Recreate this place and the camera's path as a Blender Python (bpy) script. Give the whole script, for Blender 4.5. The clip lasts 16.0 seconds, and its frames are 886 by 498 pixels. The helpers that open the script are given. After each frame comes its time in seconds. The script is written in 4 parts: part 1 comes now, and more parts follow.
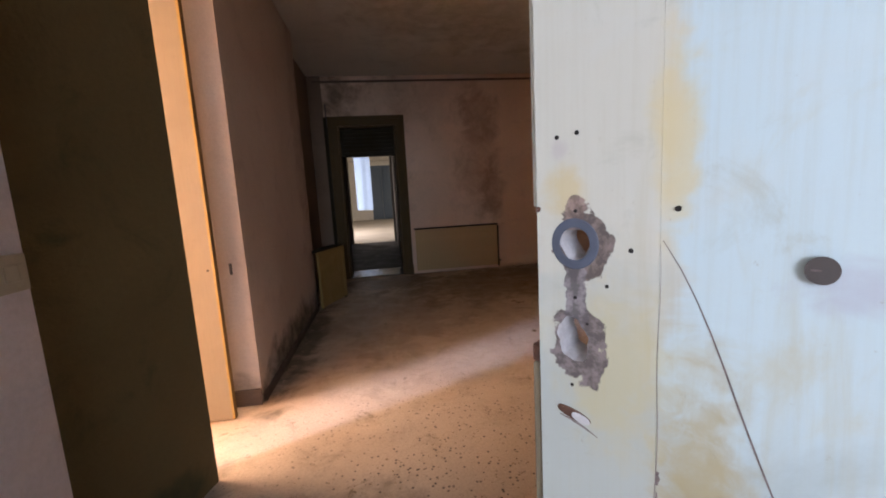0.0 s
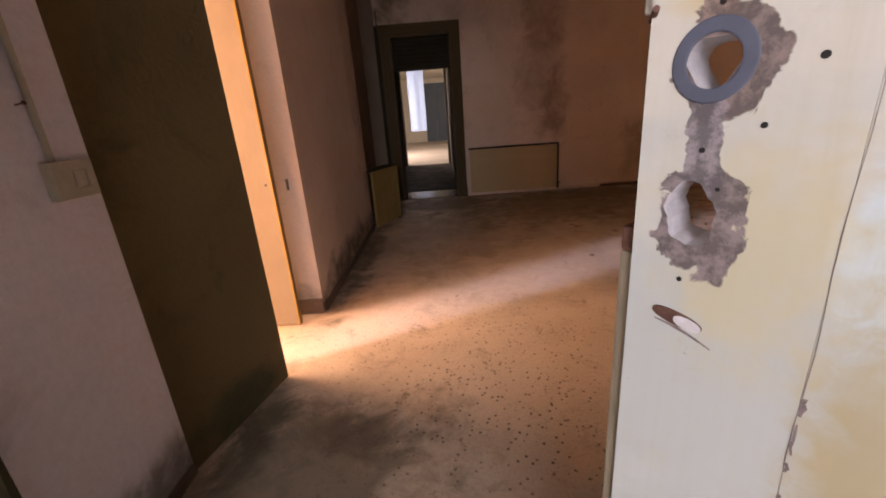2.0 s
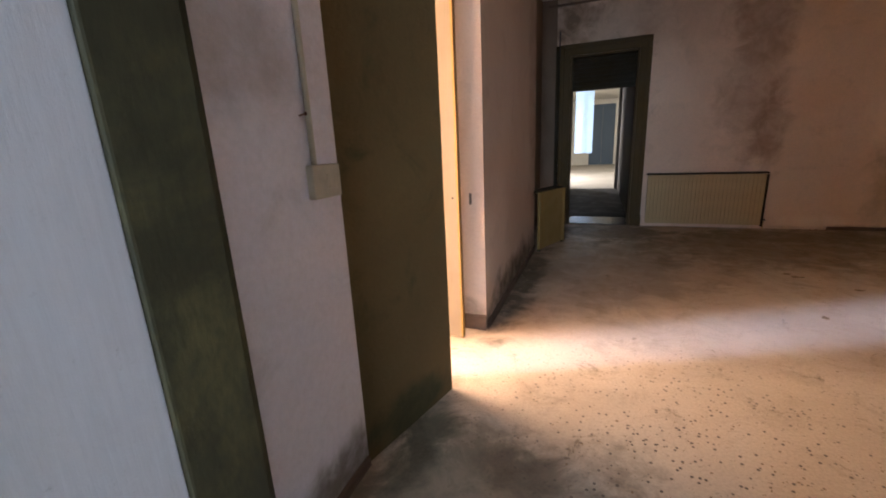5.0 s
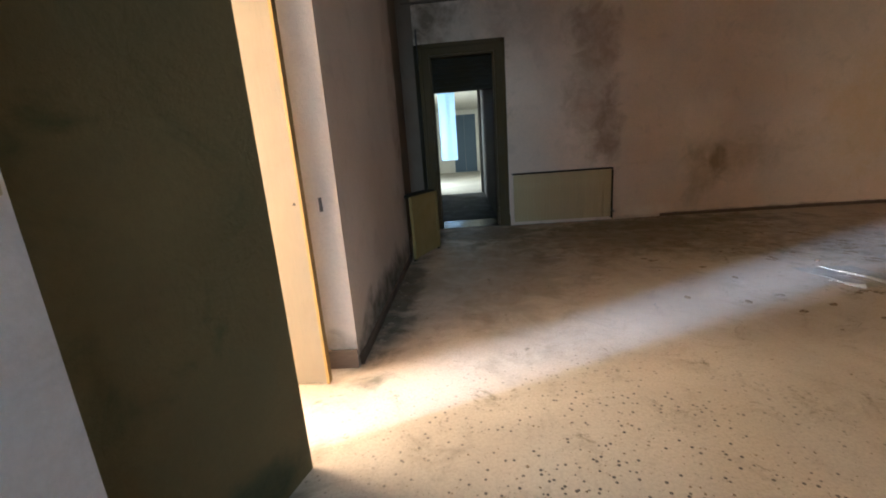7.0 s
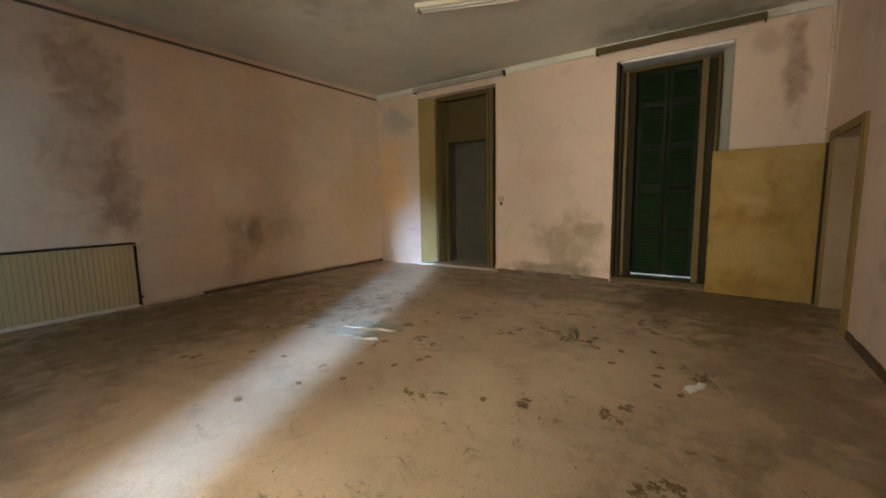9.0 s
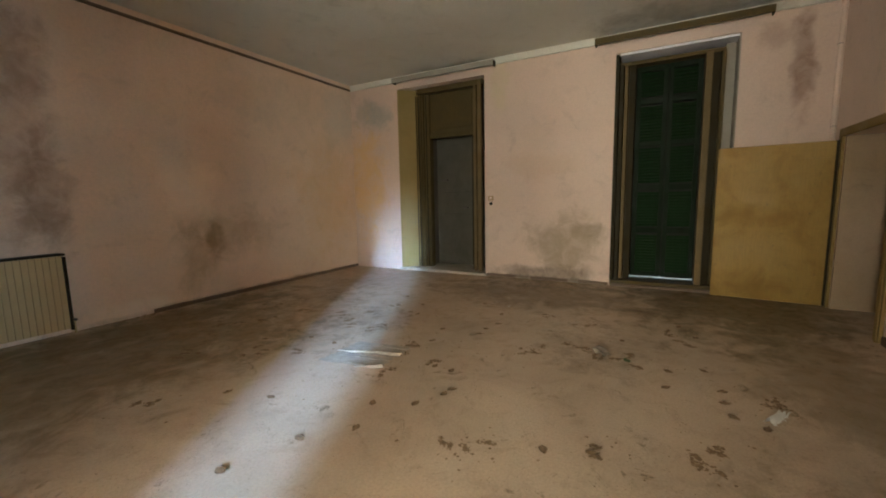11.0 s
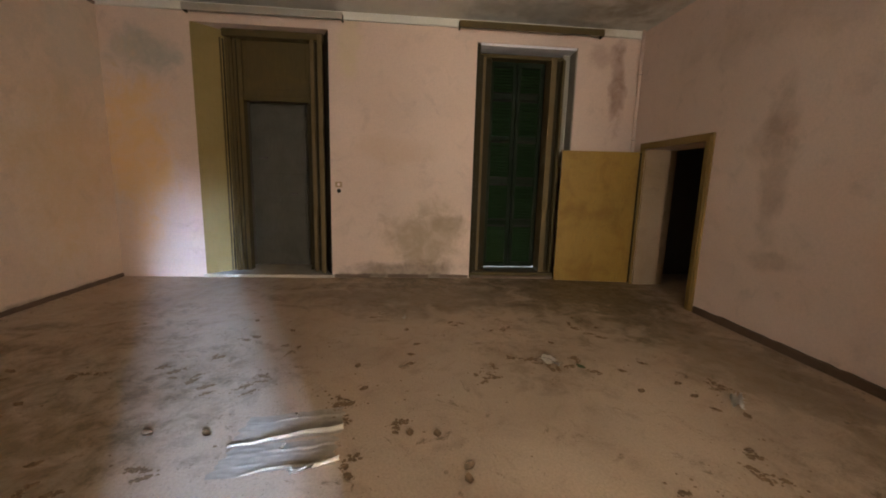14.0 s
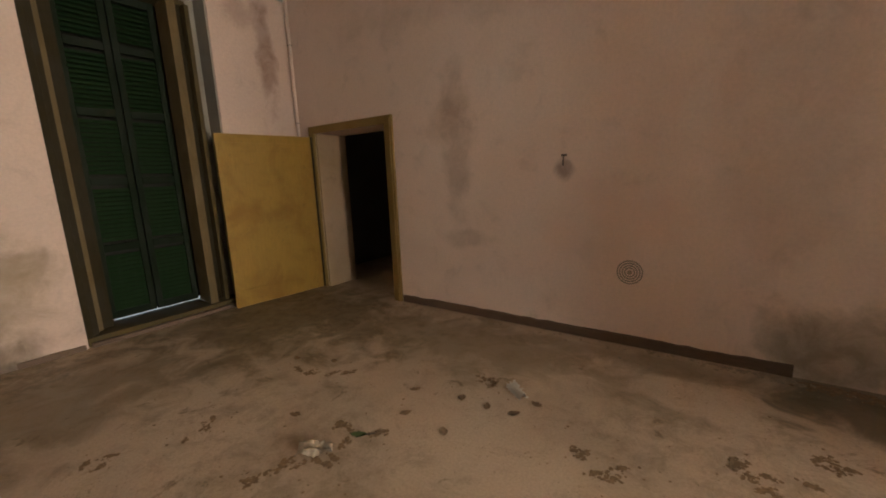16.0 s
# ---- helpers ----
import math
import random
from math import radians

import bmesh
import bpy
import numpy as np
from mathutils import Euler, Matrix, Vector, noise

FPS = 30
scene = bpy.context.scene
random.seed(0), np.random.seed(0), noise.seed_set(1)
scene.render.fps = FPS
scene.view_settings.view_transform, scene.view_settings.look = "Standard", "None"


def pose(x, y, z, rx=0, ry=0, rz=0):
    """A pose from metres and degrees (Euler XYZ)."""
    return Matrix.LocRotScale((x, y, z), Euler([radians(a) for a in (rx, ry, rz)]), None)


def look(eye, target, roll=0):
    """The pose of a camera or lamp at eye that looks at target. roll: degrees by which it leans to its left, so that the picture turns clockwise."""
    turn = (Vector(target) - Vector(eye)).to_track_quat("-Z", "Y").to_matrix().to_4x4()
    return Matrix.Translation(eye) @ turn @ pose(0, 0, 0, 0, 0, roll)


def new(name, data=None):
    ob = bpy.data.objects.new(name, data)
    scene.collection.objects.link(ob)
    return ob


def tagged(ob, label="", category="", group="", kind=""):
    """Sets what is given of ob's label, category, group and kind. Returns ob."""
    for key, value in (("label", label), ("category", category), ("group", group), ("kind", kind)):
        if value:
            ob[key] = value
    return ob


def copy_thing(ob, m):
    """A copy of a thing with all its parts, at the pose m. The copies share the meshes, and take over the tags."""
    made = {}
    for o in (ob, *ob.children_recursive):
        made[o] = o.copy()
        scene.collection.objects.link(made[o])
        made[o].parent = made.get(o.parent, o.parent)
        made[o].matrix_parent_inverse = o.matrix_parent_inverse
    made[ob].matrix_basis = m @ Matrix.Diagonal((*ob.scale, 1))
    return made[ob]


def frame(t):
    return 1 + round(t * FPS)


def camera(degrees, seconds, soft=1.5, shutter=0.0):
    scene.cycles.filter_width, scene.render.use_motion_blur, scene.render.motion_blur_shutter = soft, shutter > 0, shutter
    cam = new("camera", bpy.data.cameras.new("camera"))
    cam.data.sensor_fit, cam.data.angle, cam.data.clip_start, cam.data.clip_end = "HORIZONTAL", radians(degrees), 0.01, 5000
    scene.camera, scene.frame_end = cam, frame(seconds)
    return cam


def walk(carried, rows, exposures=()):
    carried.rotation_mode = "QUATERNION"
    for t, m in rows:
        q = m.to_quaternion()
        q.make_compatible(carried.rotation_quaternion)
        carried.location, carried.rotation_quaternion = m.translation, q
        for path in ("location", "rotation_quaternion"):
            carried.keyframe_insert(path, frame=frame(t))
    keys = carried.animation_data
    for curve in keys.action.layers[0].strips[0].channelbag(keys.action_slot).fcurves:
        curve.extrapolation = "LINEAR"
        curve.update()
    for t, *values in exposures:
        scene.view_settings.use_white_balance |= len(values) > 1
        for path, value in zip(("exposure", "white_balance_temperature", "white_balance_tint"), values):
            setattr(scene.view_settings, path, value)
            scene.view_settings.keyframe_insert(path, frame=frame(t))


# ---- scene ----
cam = camera(96.0, 16.0, soft=1.9)
PATH = [
    (0, (0.012, 0.127, 1.651), (0.281, 2.088, 1.369), -3.2),
    (0.5, (0.063, 0.212, 1.657), (0.501, 2.136, 1.331), -3.2),
    (1, (0.034, 0.217, 1.653), (0.328, 2.16, 1.279), -3.7),
    (1.5, (0.044, 0.222, 1.603), (0.194, 2.139, 1.052), -6.4),
    (2, (0.02, 0.222, 1.573), (-0.006, 2.121, 0.944), -4.2),
    (2.5, (-0.011, 0.262, 1.54), (0.273, 2.078, 0.753), -3.9),
    (3, (-0.021, 0.243, 1.554), (0.138, 2.088, 0.796), -6.9),
    (3.5, (0.006, 0.196, 1.554), (0.032, 1.999, 0.689), -3.5),
    (4, (-0.054, 0.156, 1.576), (-0.35, 2.021, 0.918), -3.1),
    (4.2, (-0.1, 0.18, 1.601), (-0.527, 2.04, 1.001), -1.8),
    (6.3, (-0.392, 0.695, 1.442), (-1.268, 2.445, 1.029), -5.4),
    (6.5, (-0.37, 0.794, 1.427), (-1.014, 2.636, 0.989), -5.5),
    (7, (-0.308, 0.936, 1.413), (-0.435, 2.876, 0.942), -4.2),
    (7.5, (-0.299, 1.112, 1.505), (0.27, 3.0, 1.174), -3.6),
    (8, (-0.227, 1.278, 1.513), (0.779, 2.963, 1.127), 1.2),
    (8.5, (0.076, 1.429, 1.458), (1.484, 2.83, 1.225), -1.5),
    (8.7, (0.119, 1.457, 1.457), (1.672, 2.701, 1.254), -1.1),
    (10.8, (0.382, 2.14, 1.439), (2.141, 3.044, 1.141), -0.7),
    (11, (0.41, 2.29, 1.472), (2.154, 3.237, 1.225), -1.1),
    (11.5, (0.476, 2.619, 1.504), (2.281, 3.438, 1.242), 2.8),
    (12, (0.571, 2.944, 1.546), (2.447, 3.571, 1.25), 2.7),
    (12.5, (0.705, 3.297, 1.558), (2.617, 3.838, 1.329), -0.7),
    (13, (0.751, 3.745, 1.624), (2.657, 4.296, 1.372), 2.1),
    (13.5, (0.803, 3.984, 1.644), (2.745, 4.358, 1.344), 0.3),
    (14, (1.059, 4.019, 1.555), (3.023, 3.834, 1.225), 1.6),
    (14.5, (1.369, 4.09, 1.601), (3.207, 3.39, 1.241), 1.9),
    (15, (1.671, 4.146, 1.577), (3.134, 2.821, 1.255), 2.7),
    (15.5, (2.021, 4.093, 1.521), (3.35, 2.62, 1.269), 0.5),
    (16, (2.471, 3.934, 1.538), (3.615, 2.336, 1.169), -2.3),
]
EXPOSURES = [(0, 0.12, 8100, 33), (0.5, 0.15, 10200, 48), (1.3, 0.15, 10600, 50), (2.0, 0.22, 9700, 45), (2.5, 0.25, 8400, 40), (3.0, 0.31, 7400, 33), (3.6, 0.30, 7500, 29), (4.2, 0.58, 7600, 30), (6.3, 0.80, 6500, 9), (7.0, 0.75, 6100, 4), (7.6, 0.86, 5400, -2), (8.1, 1.02, 5650, -5), (8.5, 1.13, 6500, -5), (10.8, 1.26, 6150, -5), (11.5, 1.22, 6000, -3), (12.5, 1.02, 6500, 4), (13.6, 0.97, 6500, 6), (14.8, 1.36, 6500, 7), (16, 1.30, 6400, 7)]
walk(cam, [(t, look(eye, target, roll)) for t, eye, target, roll in PATH], EXPOSURES)

# ---- world and light ----
world = bpy.data.worlds.new("sky")
scene.world = world
world.use_nodes = True
wn = world.node_tree.nodes
sky = wn.new("ShaderNodeTexSky")
sky.sky_type, sky.sun_disc = "NISHITA", False
sky.sun_elevation, sky.sun_rotation = radians(40), radians(250)
world.node_tree.links.new(sky.outputs[0], wn["Background"].inputs[0])
wn["Background"].inputs[1].default_value = 0.1


def window_light(name, eye, target, width, height, watts, colour, spread=180):
    """Daylight that enters by a window's opening."""
    data = bpy.data.lights.new(name, "AREA")
    data.shape, data.size, data.size_y = "RECTANGLE", width, height
    data.energy, data.color, data.spread = watts, colour, radians(spread)
    ob = new(name, data)
    ob.matrix_world = look(eye, target)
    return ob


# daylight of the side room's window, that of the rooms beyond, and that of the hall behind the entrance
window_light("side_window_daylight", (-15.9, -4.45, 4.3), (-1.1, 2.95, 1.35), 0.9, 1.6, 320, (0.40, 0.60, 1.0), 24)
window_light("side_window_daylight", (-15.9, -3.47, 4.3), (-1.1, 2.75, 1.35), 0.6, 1.6, 180, (0.55, 0.70, 1.0), 24)
window_light("side_room_daylight", (-5.95, 0.7, 1.60), (-1.1, 0.7, 1.40), 3.4, 2.3, 900, (1.0, 0.86, 0.70))
window_light("side_room_daylight", (-5.95, 3.7, 1.75), (-1.1, 3.7, 1.40), 2.4, 2.4, 680, (1.0, 0.87, 0.72))
window_light("far_room_daylight", (-3.85, 18.0, 1.9), (0, 18.6, 1.2), 2.2, 2.6, 380, (0.80, 0.91, 1.0))
window_light("hall_daylight", (-0.4, -4.05, 2.25), (-0.3, 0.5, 1.35), 1.7, 1.45, 222, (0.50, 0.735, 1.0))

# ---- materials ----


def nodes_of(name):
    m = bpy.data.materials.new(name)
    m.use_nodes = True
    t = m.node_tree
    return m, t, t.nodes, t.links, t.nodes["Principled BSDF"]


def noise_node(n, l, where, scale, detail=4, rough=0.6, distort=0.0):
    x = n.new("ShaderNodeTexNoise")
    x.inputs["Scale"].default_value, x.inputs["Detail"].default_value = scale, detail
    x.inputs["Roughness"].default_value, x.inputs["Distortion"].default_value = rough, distort
    l.new(where, x.inputs["Vector"])
    return x.outputs["Fac"]


def span(n, l, value, lo, hi, a=0.0, b=1.0):
    x = n.new("ShaderNodeMapRange")
    x.interpolation_type = "SMOOTHSTEP"
    for i, v in enumerate((lo, hi, a, b)):
        x.inputs[i + 1].default_value = v
    l.new(value, x.inputs[0])
    return x.outputs[0]


def mix(n, l, fac, a, b, how="MIX"):
    x = n.new("ShaderNodeMix")
    x.data_type, x.blend_type = "RGBA", how
    for socket, v in ((x.inputs[0], fac), (x.inputs[6], a), (x.inputs[7], b)):
        if isinstance(v, (int, float)):
            socket.default_value = v
        elif isinstance(v, tuple):
            socket.default_value = (*v, 1)
        else:
            l.new(v, socket)
    return x.outputs[2]


def calc(n, l, op, a, b):
    x = n.new("ShaderNodeMath")
    x.operation = op
    for i, v in enumerate((a, b)):
        if isinstance(v, (int, float)):
            x.inputs[i].default_value = v
        else:
            l.new(v, x.inputs[i])
    return x.outputs[0]


def bumped(n, l, b, height, strength=0.3, distance=0.01):
    x = n.new("ShaderNodeBump")
    x.inputs["Strength"].default_value, x.inputs["Distance"].default_value = strength, distance
    l.new(height, x.inputs["Height"])
    l.new(x.outputs[0], b.inputs["Normal"])


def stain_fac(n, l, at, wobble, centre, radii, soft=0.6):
    """A blotch about a place, of half sizes radii, with an uneven rim."""
    s = n.new("ShaderNodeVectorMath")
    s.operation = "SUBTRACT"
    l.new(at, s.inputs[0])
    s.inputs[1].default_value = centre
    d = n.new("ShaderNodeVectorMath")
    d.operation = "DIVIDE"
    l.new(s.outputs[0], d.inputs[0])
    d.inputs[1].default_value = radii
    e = n.new("ShaderNodeVectorMath")
    e.operation = "LENGTH"
    l.new(d.outputs[0], e.inputs[0])
    r = calc(n, l, "ADD", e.outputs["Value"], wobble)
    return span(n, l, r, 1.0 - soft, 1.0 + soft * 0.3, 1.0, 0.0)


def plaster(name, base, second, stains=(), relief=0.25, grime=(0.10, 0.075, 0.05), grime_amount=0.4, flake=0.0, wave=0.9):
    """Old limewash: two tones in broad clouds, fine grain, trowel relief, grime and stains of their own shape (centre, radii, colour, amount)."""
    m, t, n, l, b = nodes_of(name)
    at = n.new("ShaderNodeNewGeometry").outputs["Position"]
    broad = noise_node(n, l, at, 0.55, 5, 0.55, 0.4)
    mid = noise_node(n, l, at, 3.1, 6, 0.65, 0.6)
    fine = noise_node(n, l, at, 38, 5, 0.7)
    c = mix(n, l, span(n, l, broad, 0.36, 0.66), base, second)
    c = mix(n, l, span(n, l, mid, 0.52, 0.8, 0, grime_amount), c, grime)
    c = mix(n, l, span(n, l, fine, 0.3, 0.75, 0.0, 0.22), c, tuple(v * 0.55 for v in base))
    scratch = noise_node(n, l, at, 11, 8, 0.75, 2.0)
    c = mix(n, l, span(n, l, scratch, 0.66, 0.72, 0, 0.35), c, tuple(min(1, v * 1.25) for v in second))
    wob = calc(n, l, "MULTIPLY", calc(n, l, "SUBTRACT", noise_node(n, l, at, 2.6, 6, 0.62, 0.5), 0.5), 2.2 * wave)
    patchy = span(n, l, noise_node(n, l, at, 4.5, 7, 0.68, 0.6), 0.34, 0.64, 0.62, 1.0)
    for centre, radii, colour, amount in stains:
        f = calc(n, l, "MULTIPLY", patchy, calc(n, l, "MULTIPLY", stain_fac(n, l, at, wob, centre, radii), amount))
        c = mix(n, l, f, c, colour)
    if flake:
        chip = span(n, l, noise_node(n, l, at, 7, 8, 0.7, 1.0), 0.62, 0.65, 0, flake)
        c = mix(n, l, chip, c, (0.45, 0.40, 0.34))
    l.new(c, b.inputs["Base Color"])
    b.inputs["Roughness"].default_value = 0.88
    b.inputs["Specular IOR Level"].default_value = 0.25
    bumped(n, l, b, calc(n, l, "ADD", calc(n, l, "MULTIPLY", mid, 1.4), fine), relief, 0.012)
    return m


def painted(name, base, worn, rough=0.5, grain=0.4, wear=0.35, stretch=(9, 9, 0.8), dirt=(0.06, 0.045, 0.03), dirt_amount=0.35):
    """Old paint on wood, with brush lines along the grain, rubbed patches and dirt."""
    m, t, n, l, b = nodes_of(name)
    co = n.new("ShaderNodeTexCoord").outputs["Object"]
    mp = n.new("ShaderNodeMapping")
    mp.inputs["Scale"].default_value = stretch
    l.new(co, mp.inputs["Vector"])
    line = noise_node(n, l, mp.outputs[0], 6, 6, 0.65)
    blot = noise_node(n, l, co, 2.4, 6, 0.65, 0.5)
    spot = noise_node(n, l, co, 21, 5, 0.7)
    c = mix(n, l, span(n, l, blot, 0.40, 0.68, 0, wear), base, worn)
    c = mix(n, l, span(n, l, line, 0.35, 0.72, 0, grain), c, tuple(v * 0.6 for v in base))
    c = mix(n, l, span(n, l, spot, 0.6, 0.75, 0, dirt_amount), c, dirt)
    l.new(c, b.inputs["Base Color"])
    l.new(span(n, l, blot, 0.3, 0.7, rough - 0.1, rough + 0.2), b.inputs["Roughness"])
    b.inputs["Specular IOR Level"].default_value = 0.3
    bumped(n, l, b, calc(n, l, "ADD", line, spot), 0.22, 0.004)
    return m


def plain(name, base, rough=0.6, metal=0.0, vary=0.25, scale=18):
    m, t, n, l, b = nodes_of(name)
    co = n.new("ShaderNodeTexCoord").outputs["Object"]
    f = noise_node(n, l, co, scale, 5, 0.65)
    c = mix(n, l, span(n, l, f, 0.3, 0.7, 0, 1), base, tuple(max(0, v * (1 - vary)) for v in base))
    l.new(c, b.inputs["Base Color"])
    b.inputs["Roughness"].default_value, b.inputs["Metallic"].default_value = rough, metal
    bumped(n, l, b, f, 0.15, 0.004)
    return m


def floor_material():
    """Dusty cast terrazzo: stone chips, dust in broad drifts, patches of dirt and painted shade, scuffs."""
    m, t, n, l, b = nodes_of("dusty_terrazzo")
    at = n.new("ShaderNodeNewGeometry").outputs["Position"]
    broad = noise_node(n, l, at, 0.8, 6, 0.6, 0.5)
    mid = noise_node(n, l, at, 4.5, 7, 0.7, 0.8)
    fine = noise_node(n, l, at, 60, 4, 0.7)
    chip = n.new("ShaderNodeTexVoronoi")
    chip.inputs["Scale"].default_value = 42
    l.new(at, chip.inputs["Vector"])
    big = n.new("ShaderNodeTexVoronoi")
    big.inputs["Scale"].default_value = 23
    l.new(at, big.inputs["Vector"])
    c = mix(n, l, span(n, l, broad, 0.35, 0.68), (0.58, 0.45, 0.335), (0.46, 0.35, 0.255))
    c = mix(n, l, span(n, l, mid, 0.5, 0.78, 0, 0.55), c, (0.31, 0.235, 0.16))
    c = mix(n, l, calc(n, l, "MULTIPLY", span(n, l, chip.outputs["Distance"], 0.10, 0.2, 0.6, 0.0), span(n, l, mid, 0.4, 0.6)), c, (0.12, 0.085, 0.06))
    worn = stain_fac(n, l, at, calc(n, l, "MULTIPLY", calc(n, l, "SUBTRACT", mid, 0.5), 1.5), (0.4, 2.3, 0), (1.6, 1.3, 1), 0.7)
    dots = calc(n, l, "MULTIPLY", span(n, l, big.outputs["Distance"], 0.13, 0.23, 1.0, 0.0), worn)
    dots = calc(n, l, "MULTIPLY", dots, span(n, l, noise_node(n, l, at, 9, 3), 0.32, 0.44))
    c = mix(n, l, calc(n, l, "MULTIPLY", dots, 0.95), c, (0.05, 0.033, 0.025))
    smudge = span(n, l, noise_node(n, l, at, 4.4, 9, 0.72, 0.9), 0.60, 0.67, 0, 0.75)
    c = mix(n, l, smudge, c, (0.17, 0.12, 0.065))
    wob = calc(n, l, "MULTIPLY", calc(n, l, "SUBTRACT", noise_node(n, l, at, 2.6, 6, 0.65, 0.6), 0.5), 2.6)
    for centre, radii, colour, amount in FLOOR_DIRT_SHADE:
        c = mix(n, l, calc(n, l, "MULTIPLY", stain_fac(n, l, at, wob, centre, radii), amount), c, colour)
    crust = span(n, l, noise_node(n, l, at, 6.5, 9, 0.78, 0.5), 0.44, 0.62)
    for centre, radii, colour, amount in FLOOR_CRUST_SHADE:
        f = calc(n, l, "MULTIPLY", crust, calc(n, l, "MULTIPLY", stain_fac(n, l, at, wob, centre, radii, 0.35), amount))
        c = mix(n, l, f, c, colour)
    c = mix(n, l, span(n, l, fine, 0.35, 0.75, 0, 0.3), c, (0.20, 0.15, 0.11))
    l.new(c, b.inputs["Base Color"])
    l.new(span(n, l, mid, 0.35, 0.7, 0.42, 0.72), b.inputs["Roughness"])
    b.inputs["Specular IOR Level"].default_value = 0.4
    bumped(n, l, b, calc(n, l, "ADD", fine, mid), 0.2, 0.006)
    return m


SOOT, WET = (0.13, 0.105, 0.08), (0.30, 0.21, 0.155)
GREY_LIME = (0.50, 0.47, 0.42)
# dirt and mould patches, mixed with shade painted into the floor colour
FLOOR_DIRT_SHADE = [
    # shadow beside the pier, painted on the floor
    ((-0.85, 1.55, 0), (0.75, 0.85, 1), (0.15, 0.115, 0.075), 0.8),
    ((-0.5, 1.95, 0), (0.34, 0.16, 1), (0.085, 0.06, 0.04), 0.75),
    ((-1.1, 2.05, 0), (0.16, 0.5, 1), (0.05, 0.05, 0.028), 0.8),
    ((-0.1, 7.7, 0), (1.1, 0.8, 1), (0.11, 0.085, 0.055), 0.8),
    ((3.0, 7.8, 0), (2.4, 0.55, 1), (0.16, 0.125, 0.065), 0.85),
    # floor north of the beam, its shade painted in
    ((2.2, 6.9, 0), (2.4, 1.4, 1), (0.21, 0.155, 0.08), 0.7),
    # darker floor towards the south-east corner
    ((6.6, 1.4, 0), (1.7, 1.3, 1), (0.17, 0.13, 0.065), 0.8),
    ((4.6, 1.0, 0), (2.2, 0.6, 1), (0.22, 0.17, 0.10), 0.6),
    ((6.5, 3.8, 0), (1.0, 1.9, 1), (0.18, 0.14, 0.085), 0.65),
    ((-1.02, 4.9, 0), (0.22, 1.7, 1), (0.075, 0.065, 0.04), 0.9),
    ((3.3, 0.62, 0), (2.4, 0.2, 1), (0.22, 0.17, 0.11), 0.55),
    # darker floor along the way to the doorway
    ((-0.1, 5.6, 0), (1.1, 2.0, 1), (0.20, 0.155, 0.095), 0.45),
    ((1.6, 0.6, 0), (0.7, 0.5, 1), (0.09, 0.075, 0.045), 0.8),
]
# caked dirt with sharp broken rims; also deepens the shade painted on the floor
FLOOR_CRUST_SHADE = [
    # sharper rim for the pier's painted shadow
    ((-0.6, 1.7, 0), (0.8, 0.75, 1), (0.07, 0.052, 0.033), 0.35),
    ((3.6, 6.9, 0), (2.6, 1.3, 1), (0.11, 0.085, 0.04), 0.42),
    ((3.9, 5.5, 0), (0.9, 0.7, 1), (0.10, 0.075, 0.04), 0.4),
    ((4.5, 2.8, 0), (0.9, 0.6, 1), (0.13, 0.095, 0.05), 0.35),
    ((2.3, 1.6, 0), (0.9, 0.5, 1), (0.12, 0.09, 0.05), 0.35),
    ((6.4, 1.3, 0), (1.6, 0.9, 1), (0.10, 0.08, 0.035), 0.5),
    ((7.1, 4.0, 0), (0.5, 1.4, 1), (0.09, 0.07, 0.045), 0.6),
]
NORTH_STAINS = [
    ((1.95, 8.33, 2.4), (0.5, 1, 1.7), (0.30, 0.185, 0.12), 0.55),
    ((2.25, 8.33, 1.65), (0.28, 1, 0.75), (0.22, 0.135, 0.085), 0.55),
    ((2.05, 8.33, 3.1), (0.45, 1, 0.7), (0.24, 0.155, 0.10), 0.35),
    ((3.85, 8.33, 0.75), (0.35, 1, 0.6), (0.26, 0.20, 0.11), 0.5),
    ((4.6, 8.33, 1.0), (0.9, 1, 0.45), (0.36, 0.26, 0.165), 0.55),
    ((4.15, 8.33, 0.95), (0.16, 1, 0.33), (0.20, 0.15, 0.08), 0.6),
    ((3.9, 8.33, 1.7), (0.5, 1, 0.5), (0.85, 0.70, 0.56), 0.5),
    ((2.95, 8.33, 0.12), (0.5, 1, 0.14), (0.80, 0.70, 0.58), 0.6),
    ((5.2, 8.33, 0.02), (3.2, 1, 0.07), SOOT, 0.6),
    ((6.6, 8.33, 1.5), (0.9, 1, 1.3), (0.66, 0.44, 0.23), 0.55),
    ((-0.2, 8.33, 3.5), (1.2, 1, 0.6), (0.22, 0.15, 0.10), 0.28),
    # no stain: darkens the dim corner left of the doorway
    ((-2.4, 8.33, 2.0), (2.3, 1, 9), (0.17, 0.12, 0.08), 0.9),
    ((0.9, 8.33, 3.4), (0.9, 1, 0.6), (0.34, 0.23, 0.16), 0.3),
    ((7.1, 8.33, 3.2), (0.6, 1, 0.8), GREY_LIME, 0.45),
    ((5.2, 8.33, 3.2), (1.2, 1, 0.5), (0.50, 0.42, 0.33), 0.35),
]
EAST_STAINS = [
    ((7.44, 3.75, 0.65), (1, 0.75, 0.62), (0.30, 0.23, 0.155), 0.75),
    ((7.44, 3.35, 0.92), (1, 0.34, 0.13), (0.30, 0.23, 0.165), 0.55),
    ((7.44, 4.0, 0.13), (1, 0.95, 0.15), (0.13, 0.10, 0.075), 0.7),
    ((7.44, 7.75, 3.25), (1, 0.55, 0.36), (0.33, 0.32, 0.28), 0.85),
    ((7.44, 7.95, 1.9), (1, 0.55, 1.3), (0.66, 0.42, 0.19), 0.8),
